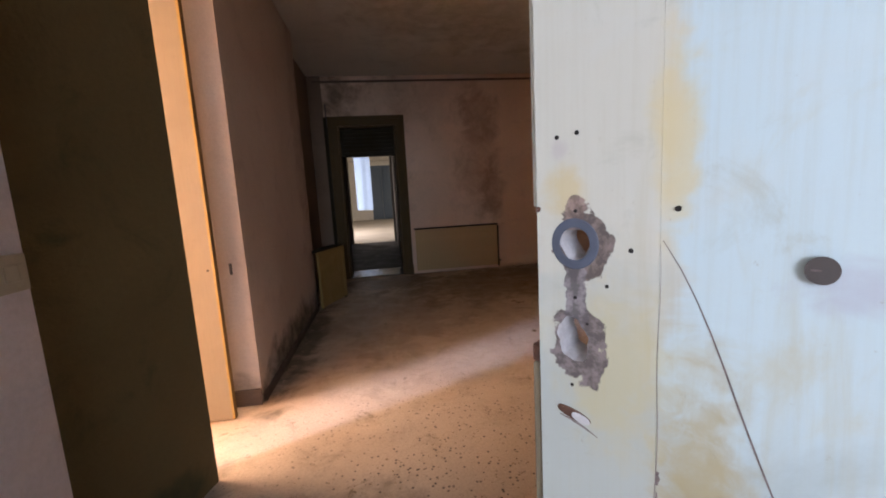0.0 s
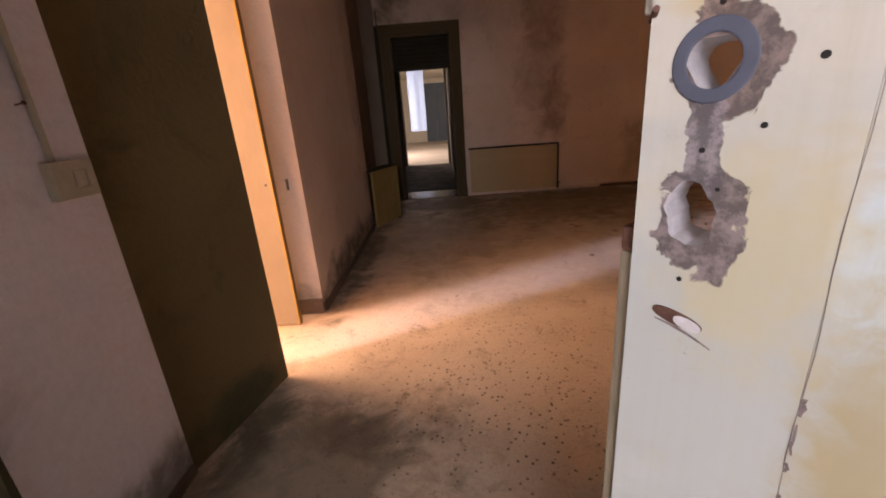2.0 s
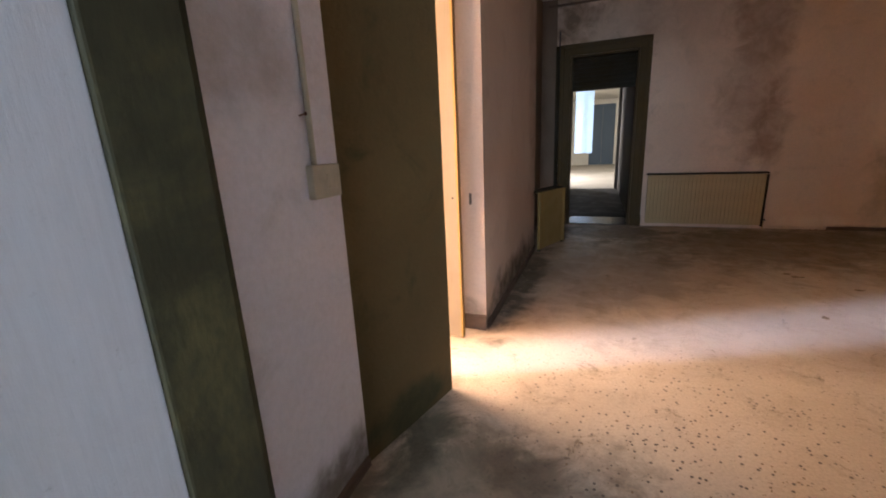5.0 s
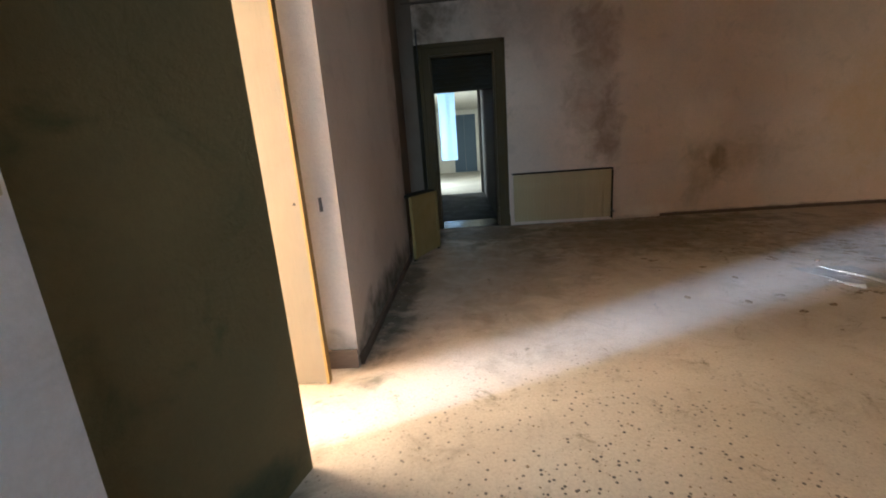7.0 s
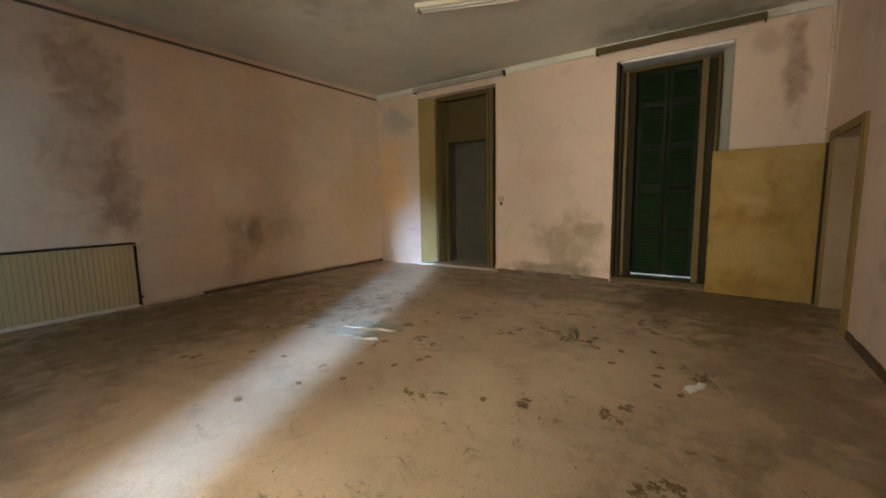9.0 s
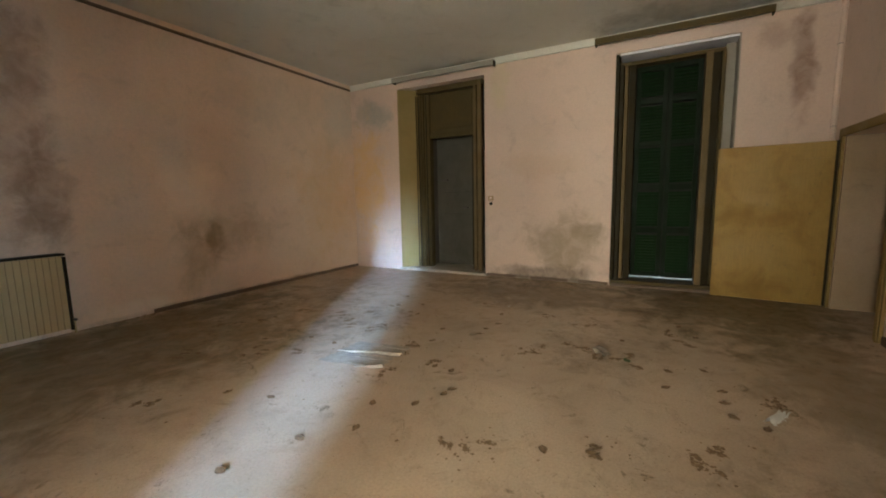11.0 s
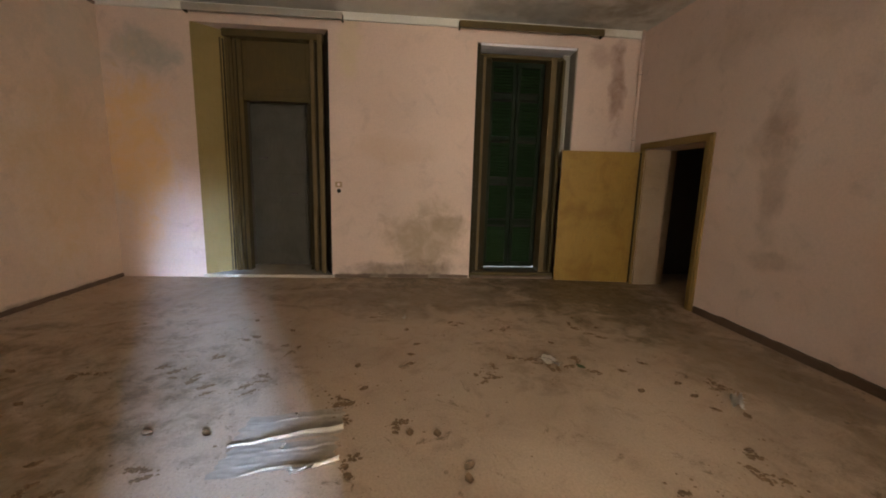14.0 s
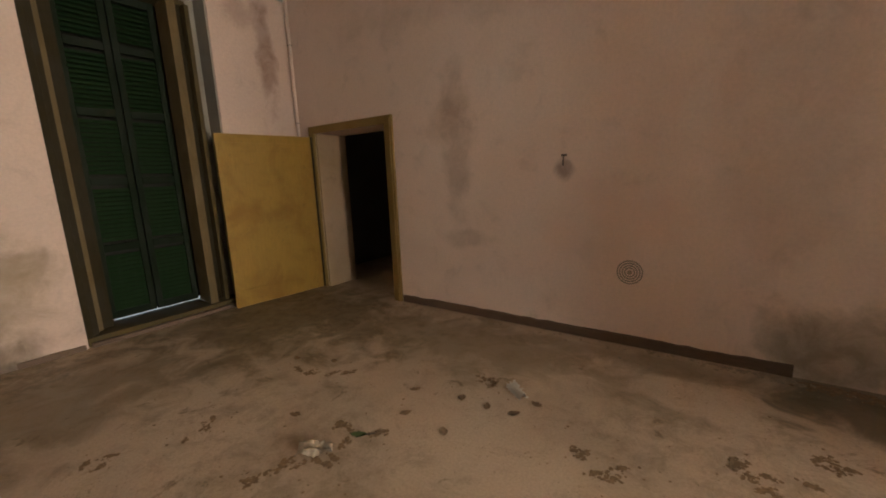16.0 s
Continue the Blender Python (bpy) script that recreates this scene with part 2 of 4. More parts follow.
    ((7.44, 0.72, 3.15), (1, 0.15, 0.8), (0.27, 0.17, 0.13), 0.85),
    ((7.44, 1.05, 3.55), (1, 0.25, 0.2), (0.33, 0.22, 0.17), 0.5),
    ((7.44, 4.2, 2.0), (1, 0.7, 0.25), (0.52, 0.37, 0.27), 0.5),
    ((7.44, 4.1, 0.02), (1, 1.3, 0.06), SOOT, 0.9),
    ((7.44, 4.9, 3.6), (1, 0.18, 0.5), (0.58, 0.48, 0.30), 0.6),
]
SOUTH_STAINS = [
    ((4.82, 0.34, 1.85), (0.20, 1, 0.85), (0.36, 0.26, 0.20), 0.5),
    ((4.95, 0.34, 2.1), (0.3, 1, 0.25), (0.36, 0.26, 0.20), 0.4),
    ((3.68, 0.34, 1.55), (0.10, 1, 0.12), (0.20, 0.135, 0.11), 0.75),
    ((4.75, 0.34, 0.85), (0.36, 1, 0.10), (0.33, 0.24, 0.19), 0.4),
    ((1.75, 0.34, 0.25), (0.5, 1, 0.4), (0.15, 0.13, 0.075), 0.7),
    ((2.2, 0.34, 1.8), (0.5, 1, 1.2), (0.42, 0.30, 0.23), 0.25),
    ((3.3, 0.34, 1.1), (0.7, 1, 0.4), (0.66, 0.50, 0.42), 0.5),
    ((4.0, 0.34, 3.3), (2.6, 1, 0.4), (0.38, 0.27, 0.20), 0.3),
]
PINK, ROSE = (0.78, 0.60, 0.475), (0.70, 0.53, 0.41)
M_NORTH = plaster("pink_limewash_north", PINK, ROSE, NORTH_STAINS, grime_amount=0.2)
M_EAST = plaster("pink_limewash_east", (0.66, 0.505, 0.43), (0.60, 0.46, 0.39), EAST_STAINS, grime_amount=0.22)
M_SOUTH = plaster("pink_limewash_south", (0.80, 0.645, 0.565), (0.74, 0.585, 0.505), SOUTH_STAINS, grime_amount=0.22)
# second blotch puts the dim recess beside the doorway into the colour
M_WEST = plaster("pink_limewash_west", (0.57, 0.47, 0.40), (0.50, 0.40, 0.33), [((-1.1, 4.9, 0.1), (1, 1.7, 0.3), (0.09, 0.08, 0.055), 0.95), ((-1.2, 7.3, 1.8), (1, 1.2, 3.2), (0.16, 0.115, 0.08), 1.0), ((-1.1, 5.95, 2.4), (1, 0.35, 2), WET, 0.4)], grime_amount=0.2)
# brown tone with the recess's shade put into it
M_RECESS = plaster("dim_recess_limewash", (0.22, 0.16, 0.115), (0.17, 0.12, 0.085), grime_amount=0.4)
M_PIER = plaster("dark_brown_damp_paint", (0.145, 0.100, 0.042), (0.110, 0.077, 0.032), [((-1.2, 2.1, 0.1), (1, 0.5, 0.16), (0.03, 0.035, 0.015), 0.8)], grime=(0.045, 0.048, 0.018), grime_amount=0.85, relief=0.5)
M_GREYWALL = plaster("grey_violet_limewash", (0.80, 0.77, 0.83), (0.74, 0.71, 0.77), [((-1.3, 1.65, 0.1), (1, 0.4, 0.2), (0.13, 0.115, 0.09), 0.85), ((-1.3, 1.2, 1.9), (1, 0.35, 0.3), (0.3, 0.26, 0.23), 0.5)], grime_amount=0.3)
M_CEILING = plaster("grey_ceiling_limewash", (0.68, 0.66, 0.60), (0.62, 0.60, 0.54), [((1.8, 5.0, 4.0), (2.4, 2.2, 1), (0.26, 0.22, 0.15), 0.6), ((6.9, 2.0, 4.0), (0.5, 1.4, 1), (0.24, 0.22, 0.18), 0.6), ((5.5, 1.0, 4.0), (2.5, 0.6, 1), (0.27, 0.22, 0.15), 0.6)], grime_amount=0.2)
M_WARM = plaster("warm_cream_limewash", (0.72, 0.52, 0.33), (0.66, 0.47, 0.29), grime_amount=0.2)
M_CREAM = plaster("cream_limewash", (0.72, 0.68, 0.58), (0.66, 0.62, 0.52), grime_amount=0.2)
M_OLDWHITE = plaster("white_limewash", (0.72, 0.73, 0.72), (0.66, 0.67, 0.66), grime_amount=0.15)
# dark wall colour that carries the shade of closet, passage and window recess
M_UNLIT = plaster("unlit_room_limewash", (0.16, 0.14, 0.12), (0.12, 0.105, 0.09), grime_amount=0.3)
M_FLOOR = floor_material()
# passage floor, its lack of light put into the colour
M_PASSAGEFLOOR = painted("dark_passage_floor", (0.032, 0.028, 0.022), (0.05, 0.043, 0.035), 0.7, grain=0.1, stretch=(1, 1, 1))
M_THRESH = plain("polished_dark_threshold_stone", (0.05, 0.044, 0.036), 0.27, vary=0.5, scale=9)
M_FARFLOOR = plaster("pale_stone_floor", (0.55, 0.50, 0.42), (0.48, 0.44, 0.37), grime_amount=0.25)
M_BASE = painted("dark_skirting_paint", (0.13, 0.085, 0.06), (0.20, 0.15, 0.11), 0.6, dirt=(0.04, 0.03, 0.02), stretch=(1.2, 1.2, 9))
M_WALNUT = painted("dark_brown_varnished_wood", (0.024, 0.017, 0.006), (0.042, 0.029, 0.010), 0.75)
M_CASING = painted("olive_brown_casing_paint", (0.080, 0.052, 0.019), (0.12, 0.080, 0.034), 0.7)
M_REVEAL = plaster("dark_grey_reveal_plaster", (0.34, 0.31, 0.27), (0.28, 0.255, 0.22))
M_SILL = plaster("worn_pale_stone", (0.50, 0.46, 0.41), (0.42, 0.38, 0.33))
M_LINING = plaster("stained_lining_plaster", (0.42, 0.31, 0.215), (0.34, 0.24, 0.14))
M_OLIVE = painted("olive_brown_painted_wood", (0.075, 0.053, 0.018), (0.14, 0.10, 0.04), 0.7)
# lighter copy of the olive wood, for window posts drawn as lit
M_POST = painted("worn_lit_olive_wood", (0.15, 0.105, 0.048), (0.10, 0.07, 0.03), 0.7, grain=0.5)
M_YELLOW = painted("mustard_yellow_painted_wood", (0.31, 0.185, 0.032), (0.19, 0.095, 0.018), 0.5, grain=0.3, wear=0.6, dirt_amount=0.5)
M_OCHRE = painted("ochre_painted_plaster_reveal", (0.26, 0.19, 0.07), (0.22, 0.16, 0.06), 0.6, grain=0.15)
M_MUSTARD = painted("dull_mustard_painted_wood", (0.25, 0.165, 0.055), (0.20, 0.13, 0.045), 0.6, grain=0.25)
M_GREEN = painted("dark_green_painted_wood", (0.008, 0.027, 0.007), (0.012, 0.034, 0.010), 0.7)
M_GREENFRAME = painted("blackish_green_painted_wood", (0.004, 0.010, 0.003), (0.008, 0.015, 0.006), 0.75)
M_GREYDOOR = painted("grey_painted_door", (0.088, 0.082, 0.066), (0.062, 0.058, 0.045), 0.75)
M_RAD = painted("yellowed_radiator_enamel", (0.50, 0.36, 0.185), (0.42, 0.30, 0.15), 0.4, grain=0.15)
# white leaf coloured dark to offset the strong light that falls on it
M_LEAF = painted("dimmed_white_lacquer", (0.165, 0.135, 0.098), (0.145, 0.115, 0.082), 0.45, grain=0.12, wear=0.3, dirt_amount=0.15)
M_EDGE = painted("yellow_pine_edge", (0.25, 0.155, 0.045), (0.20, 0.12, 0.035), 0.5)
M_BLUE = painted("slate_blue_painted_wood", (0.075, 0.11, 0.14), (0.10, 0.135, 0.16), 0.45)
M_CLOTH = plain("white_sheet_cloth", (0.19, 0.29, 0.42), 0.9, vary=0.08, scale=6)
M_PAPER = plain("dirty_white_paper", (0.60, 0.56, 0.50), 0.9, vary=0.3, scale=9)
M_PLASTIC = plain("yellowed_plastic", (0.50, 0.46, 0.36), 0.45, vary=0.15)
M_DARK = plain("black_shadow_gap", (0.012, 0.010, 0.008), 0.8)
M_IRON = plain("dark_iron", (0.085, 0.07, 0.066), 0.55, 0.3)
M_STEELRING = plain("blue_grey_steel", (0.085, 0.102, 0.138), 0.75, 0.0)
M_RUST = plain("rusty_steel", (0.17, 0.075, 0.05), 0.7, 0.3, vary=0.5, scale=60)
M_BARE = plain("bare_grey_wood", (0.25, 0.19, 0.18), 0.85, vary=0.55, scale=120)
M_PUTTY = plain("pale_putty", (0.62, 0.60, 0.60), 0.85, vary=0.25, scale=60)
M_LITTER = plain("dry_brown_leaf", (0.30, 0.20, 0.115), 0.85, vary=0.5, scale=40)
M_MORTAR = plain("crumbled_plaster", (0.40, 0.33, 0.26), 0.95, vary=0.4, scale=50)
M_LEAFGREEN = plain("green_leaf", (0.07, 0.11, 0.03), 0.6)
M_TUBE = plain("white_lamp_tube", (0.75, 0.75, 0.72), 0.3, vary=0.05)

# ---- building helpers ----


def box(bm, lo, hi, m=None, bevel=0.0):
    """An axis-aligned block from lo to hi, moved by m."""
    size = [b - a for a, b in zip(lo, hi)]
    mid = [(a + b) / 2 for a, b in zip(lo, hi)]
    mm = Matrix.Translation(mid) @ Matrix.Diagonal((*size, 1))
    made = bmesh.ops.create_cube(bm, size=1, matrix=(m @ mm) if m else mm)
    if bevel:
        edges = {e for v in made["verts"] for e in v.link_edges}
        bmesh.ops.bevel(bm, geom=list(edges), offset=bevel, segments=2, affect="EDGES", profile=0.6)
    return bm


def rod(bm, a, b, r, r2=None, sides=12):
    """A round bar from a to b."""
    a, b = Vector(a), Vector(b)
    q = (b - a).to_track_quat("Z", "Y").to_matrix().to_4x4()
    bmesh.ops.create_cone(bm, cap_ends=True, segments=sides, radius1=r, radius2=r if r2 is None else r2, depth=(b - a).length, matrix=Matrix.Translation((a + b) / 2) @ q)
    return bm


def ring(bm, m, r, tube, sides=24, around=8, squash=1.0):
    """A torus in the plane of m's x and y."""
    rows = []
    for i in range(sides):
        a = 2 * math.pi * i / sides
        row = []
        for j in range(around):
            c = 2 * math.pi * j / around
            k = r + tube * math.cos(c)
            row.append(bm.verts.new(m @ Vector((k * math.cos(a), squash * k * math.sin(a), tube * 0.5 * math.sin(c)))))
        rows.append(row)
    for i in range(sides):
        for j in range(around):
            bm.faces.new((rows[i][j], rows[(i + 1) % sides][j], rows[(i + 1) % sides][(j + 1) % around], rows[i][(j + 1) % around]))
    return bm


def mesh(name, bm, material, smooth=False):
    bmesh.ops.recalc_face_normals(bm, faces=bm.faces)
    me = bpy.data.meshes.new(name)
    bm.to_mesh(me)
    bm.free()
    me.materials.append(material)
    if smooth:
        for p in me.polygons:
            p.use_smooth = True
    return new(name, me)


def part(name, bm, material, parent, label="", smooth=False):
    ob = mesh(name, bm, material, smooth)
    ob.parent = parent
    return tagged(ob, label)


def thing(name, label, category, m=None, group="", kind=""):
    ob = tagged(new(name), label, category, group, kind)
    if m:
        ob.matrix_world = m
    return ob


def structure(name, bm, material, label="", category=""):
    return tagged(mesh(name, bm, material), label, category, kind="structure")


def boxes(*pairs, bevel=0.0):
    bm = bmesh.new()
    for lo, hi in pairs:
        box(bm, lo, hi, bevel=bevel)
    return bm


def prism(bm, plan, z0, z1):
    """An upright block over a plan given by its corners."""
    low = [bm.verts.new((x, y, z0)) for x, y in plan]
    top = [bm.verts.new((x, y, z1)) for x, y in plan]
    k = len(plan)
    bm.faces.new(low[::-1])
    bm.faces.new(top)
    for i in range(k):
        bm.faces.new((low[i], low[(i + 1) % k], top[(i + 1) % k], top[i]))
    return bm


# ---- the large structure ----
H = 3.95
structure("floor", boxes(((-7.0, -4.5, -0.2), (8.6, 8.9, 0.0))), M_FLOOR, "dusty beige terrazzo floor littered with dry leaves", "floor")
structure("ceiling", boxes(((-1.9, -0.2, H), (7.95, 8.76, H + 0.2))), M_CEILING, "grey stained plaster ceiling of the main room", "ceiling")

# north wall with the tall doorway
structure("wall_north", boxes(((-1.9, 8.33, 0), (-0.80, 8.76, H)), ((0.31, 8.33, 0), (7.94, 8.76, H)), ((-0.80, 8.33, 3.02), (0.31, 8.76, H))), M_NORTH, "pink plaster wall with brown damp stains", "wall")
# east wall with two tall window openings
structure("wall_east", boxes(((7.44, -0.16, 0), (7.94, 1.40, H)), ((7.44, 2.98, 0), (7.94, 5.19, H)), ((7.44, 7.11, 0), (7.94, 8.33, H)), ((7.44, 5.19, 3.70), (7.94, 7.11, H)), ((7.44, 1.40, 3.66), (7.94, 2.98, H))), M_EAST, "pale pink plaster wall with mould near the floor", "wall")
# south wall with the side door and the entrance
structure("wall_south", boxes(((-1.8, -0.16, 0), (-0.98, 0.34, H)), ((0.95, -0.16, 0), (5.80, 0.34, H)), ((7.10, -0.16, 0), (7.44, 0.34, H)), ((5.80, -0.16, 2.14), (7.10, 0.34, H)), ((-0.98, -0.16, 2.75), (0.95, 0.34, H))), M_SOUTH, "pink plaster wall with a round patch and stains", "wall")
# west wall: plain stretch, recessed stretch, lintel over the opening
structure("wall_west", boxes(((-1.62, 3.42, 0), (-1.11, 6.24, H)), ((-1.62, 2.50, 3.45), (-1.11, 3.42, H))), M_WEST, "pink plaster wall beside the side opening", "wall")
structure("wall_west_recess", boxes(((-1.62, 6.24, 0), (-1.30, 8.33, H))), M_RECESS, "plaster wall beside the doorway, coloured dark brown as shade", "wall")
# added sheet over the wall that makes the corner dark
structure("corner_dark_strip", boxes(((-1.30, 8.30, 0), (-1.046, 8.329, H))), M_RECESS, "added thin brown strip that darkens the corner", "wall")
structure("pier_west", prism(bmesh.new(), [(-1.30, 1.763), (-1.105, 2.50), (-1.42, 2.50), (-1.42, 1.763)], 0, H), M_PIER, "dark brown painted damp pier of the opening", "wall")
structure("wall_entrance", boxes(((-1.75, 0.34, 0), (-1.30, 1.762, H))), M_GREYWALL, "greyish violet plaster wall beside the entrance", "wall")

# side room to the west that the daylight comes from
structure("wall_side_room", boxes(((-6.3, -1.0, 0), (-6.0, 5.0, 0.42)), ((-6.3, -1.0, 0.42), (-6.0, 0.18, 3.6)), ((-6.3, 0.59, 0.42), (-6.0, 1.2, 3.6)), ((-6.3, 0.18, 2.82), (-6.0, 0.59, 3.6)), ((-6.3, 1.2, 3.08), (-6.0, 5.0, 3.6)), ((-6.3, 5.0, 0), (-1.62, 5.3, 3.6)), ((-6.3, -1.3, 0), (-1.75, -1.0, 3.6)), ((-1.80, -1.0, 0), (-1.751, 1.762, 3.6))), M_WARM, "warm cream plaster walls of the side room", "wall")
structure("ceiling_side_room", boxes(((-6.3, -1.3, 3.6), (-1.62, 5.3, 3.8))), M_CREAM, "cream plaster ceiling of the side room", "ceiling")

# hall behind the entrance
structure("wall_hall", boxes(((-2.2, -4.3, 0), (-1.9, -1.3, 3.6)), ((-2.2, -1.3, 0), (-1.8, -0.16, 3.6)), ((3.2, -4.3, 0), (3.5, -0.16, 3.6)), ((-1.9, -4.3, 0), (-1.27, -4.0, 3.6)), ((0.47, -4.3, 0), (3.2, -4.0, 3.6)), ((-1.27, -4.3, 0), (0.47, -4.0, 0.78)), ((-1.27, -4.3, 3.02), (0.47, -4.0, 3.6))), M_OLDWHITE, "white plaster walls of the hall", "wall")
structure("ceiling_hall", boxes(((-2.2, -4.3, 3.6), (3.5, -0.16, 3.8))), M_OLDWHITE, "white plaster ceiling of the hall", "ceiling")

# closet behind the side door of the south wall, its shade put into the wall colour
structure("wall_closet", boxes(((5.0, -2.2, 0), (5.1, -0.16, 2.8)), ((7.84, -2.2, 0), (7.94, -0.16, 2.8)), ((5.0, -2.3, 0), (7.94, -2.2, 2.8))), M_UNLIT, "dark plaster walls of the closet", "wall")
structure("ceiling_closet", boxes(((5.0, -2.3, 2.8), (7.94, -0.16, 2.9))), M_UNLIT, "dark plaster ceiling of the closet", "ceiling")

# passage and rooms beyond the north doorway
# passage surfaces are coloured dark in place of shade
structure("floor_passage", boxes(((-2.2, 8.9, -0.2), (1.6, 14.55, 0.0))), M_PASSAGEFLOOR, "worn terrazzo floor of the passage, coloured dark as shade", "floor")
structure("wall_passage", boxes(((-2.2, 8.76, 0), (-1.9, 14.5, 3.6)), ((0.34, 8.76, 0), (0.64, 14.5, 3.6)), ((-2.2, 14.5, 0), (-1.20, 14.9, 3.6)), ((0.26, 14.5, 0), (0.64, 14.9, 3.6)), ((-1.20, 14.5, 3.40), (0.26, 14.9, 3.6))), M_UNLIT, "dark plaster walls of the passage", "wall")
structure("ceiling_passage", boxes(((-2.2, 8.76, 3.6), (1.6, 14.9, 3.8))), M_UNLIT, "dark plaster ceiling of the passage", "ceiling")
structure("floor_far_room", boxes(((-4.3, 14.55, -0.2), (3.3, 29.0, 0.0))), M_FARFLOOR, "pale bright stone floor of the far rooms", "floor")
structure("wall_far_room", boxes(((-4.3, 14.9, 0), (-4.0, 16.8, 4.0)), ((-4.3, 19.2, 0), (-4.0, 28.5, 4.0)), ((-4.3, 16.8, 0), (-4.0, 19.2, 0.6)), ((-4.3, 16.8, 3.2), (-4.0, 19.2, 4.0)), ((3.0, 14.9, 0), (3.3, 28.5, 4.0)), ((-4.3, 28.5, 0), (3.3, 28.8, 5.5)), ((-4.3, 14.9, 0), (-2.2, 15.0, 4)), ((1.6, 14.9, 0), (3.3, 15.0, 4))), M_CREAM, "cream plaster walls of the far rooms", "wall")
structure("ceiling_far_room", boxes(((-4.3, 14.9, 4.0), (3.3, 28.8, 4.2))), M_CREAM, "cream plaster ceiling of the far rooms", "ceiling")

# ---- mouldings and skirtings ----
structure("trim_north", boxes(((-1.2, 8.295, 3.83), (7.40, 8.329, 3.862))), M_BASE, "thin dark cable moulding under the ceiling", "trim")
structure("trim_east", boxes(((7.415, 0.36, 3.84), (7.439, 8.32, 3.949)), ((7.40, 0.36, 3.835), (7.439, 8.32, 3.85))), M_CEILING, "pale plaster band under the ceiling", "trim")


def broken_skirting(name, a, b, into, height, seed, label, gaps=()):
    """A thin skirting from a to b along a wall, its top edge chipped, with stretches missing."""
    rnd = random.Random(seed)
    a, b, into = Vector((*a, 0)), Vector((*b, 0)), Vector((*into, 0))
    n = max(2, int((b - a).length / 0.09))
    bm = bmesh.new()
    prev = None
    for i in range(n + 1):
        f = i / n
        p = a.lerp(b, f)
        h = height * rnd.uniform(0.86, 1.04)
        if any(lo < f < hi for lo, hi in gaps):
            prev = None
            continue
        q = p + into * rnd.uniform(0.016, 0.022)
        row = [bm.verts.new((p.x, p.y, 0.0)), bm.verts.new((q.x, q.y, 0.0)), bm.verts.new((q.x, q.y, h)), bm.verts.new((p.x, p.y, h + 0.004))]
        if prev:
            for k in range(4):
                bm.faces.new((prev[k], prev[(k + 1) % 4], row[(k + 1) % 4], row[k]))
        prev = row
    return structure(name, bm, M_BASE, label, "skirting")


broken_skirting("baseboard", (5.66, 0.342), (1.9, 0.342), (0, 1), 0.088, 3, "dark brown chipped skirting along the pink wall", ((0.62, 0.63), (0.985, 1.1)))
broken_skirting("baseboard.001", (3.2, 8.328), (7.42, 8.328), (0, -1), 0.055, 4, "low dark remains of skirting under the pink wall")
broken_skirting("baseboard.002", (7.438, 5.15), (7.438, 3.0), (-1, 0), 0.05, 5, "crumbled skirting under the pale wall", ((0.3, 0.36), (0.7, 0.74)))
broken_skirting("baseboard.003", (-1.108, 3.44), (-1.108, 6.22), (1, 0), 0.075, 6, "dark damp skirting along the pink wall")
broken_skirting("baseboard.004", (-1.298, 1.75), (-1.298, 0.36), (1, 0), 0.055, 7, "dark damp skirting beside the entrance")
structure("baseboard.005", boxes(((-1.60, 3.40, 0), (-1.112, 3.419, 0.135))), M_BASE, "dark skirting in the opening's reveal", "skirting")

# ---- north doorway ----


def casing(name, label, x0, x1, top, y, width, material, step=0.035, depth=0.16):
    """Door casing on a wall that faces -y: stepped jambs, a head and lining, over the opening from x0 to x1."""
    ob = thing(name, label, "door frame", kind="structure")
    for a, b in ((x0 - width, x0), (x1, x1 + width)):
        outer = a if a < x0 else b - 0.07
        bm = boxes(((a, y - step, 0), (b, y - 0.001, top)), bevel=0.006)
        box(bm, (outer, y - step * 1.9, 0), (outer + 0.07, y - step, top + width), bevel=0.01)
        inner = b - 0.03 if a < x0 else a
        box(bm, (inner, y - step * 1.5, 0), (inner + 0.03, y - step, top), bevel=0.005)
        box(bm, (outer - 0.012, y - step * 2.1, 0), (outer + 0.082, y - step * 0.5, 0.2), bevel=0.006)
        part("jamb", bm, material, ob)
    bm = boxes(((x0 - width, y - step, top), (x1 + width, y - 0.001, top + width)), bevel=0.006)
    box(bm, (x0 - width, y - step * 1.9, top + width - 0.07), (x1 + width, y - step, top + width), bevel=0.01)
    part("head", bm, material, ob)
    bm = boxes(((x0 + 0.001, y, 0), (x0 + 0.03, y + depth, top)), ((x1 - 0.03, y, 0), (x1 - 0.001, y + depth, top)), ((x0 + 0.03, y, top - 0.03), (x1 - 0.03, y + depth, top - 0.001)))
    part("lining", bm, material, ob)
    return ob


door_1 = casing("door_1", "dark brown wooden casing of the tall doorway", -0.80, 0.31, 3.02, 8.33, 0.18, M_CASING, depth=0.42)
bm = boxes(((-0.77, 8.52, 2.50), (0.28, 8.60, 2.99)))
for k in range(6):
    box(bm, (-0.77, 8.49, 2.53 + 0.075 * k), (0.28, 8.53, 2.58 + 0.075 * k), bevel=0.008)
part("transom", bm, M_WALNUT, door_1, "dark slatted transom panel")
part("transom_rail", boxes(((-0.77, 8.47, 2.445), (0.28, 8.62, 2.50)), bevel=0.008), M_WALNUT, door_1)
part("threshold", boxes(((-0.77, 8.34, 0.0), (0.28, 9.10, 0.018)), bevel=0.006), M_THRESH, door_1, "dark worn stone threshold")

# dark shutter batten beside the casing, and the low panel that stands in the corner
shutter = thing("folded_shutter", "narrow dark wooden shutter batten beside the doorway", "shutter")
part("batten", boxes(((-1.045, 8.22, 0.30), (-0.985, 8.325, 3.18)), bevel=0.008), M_WALNUT, shutter)
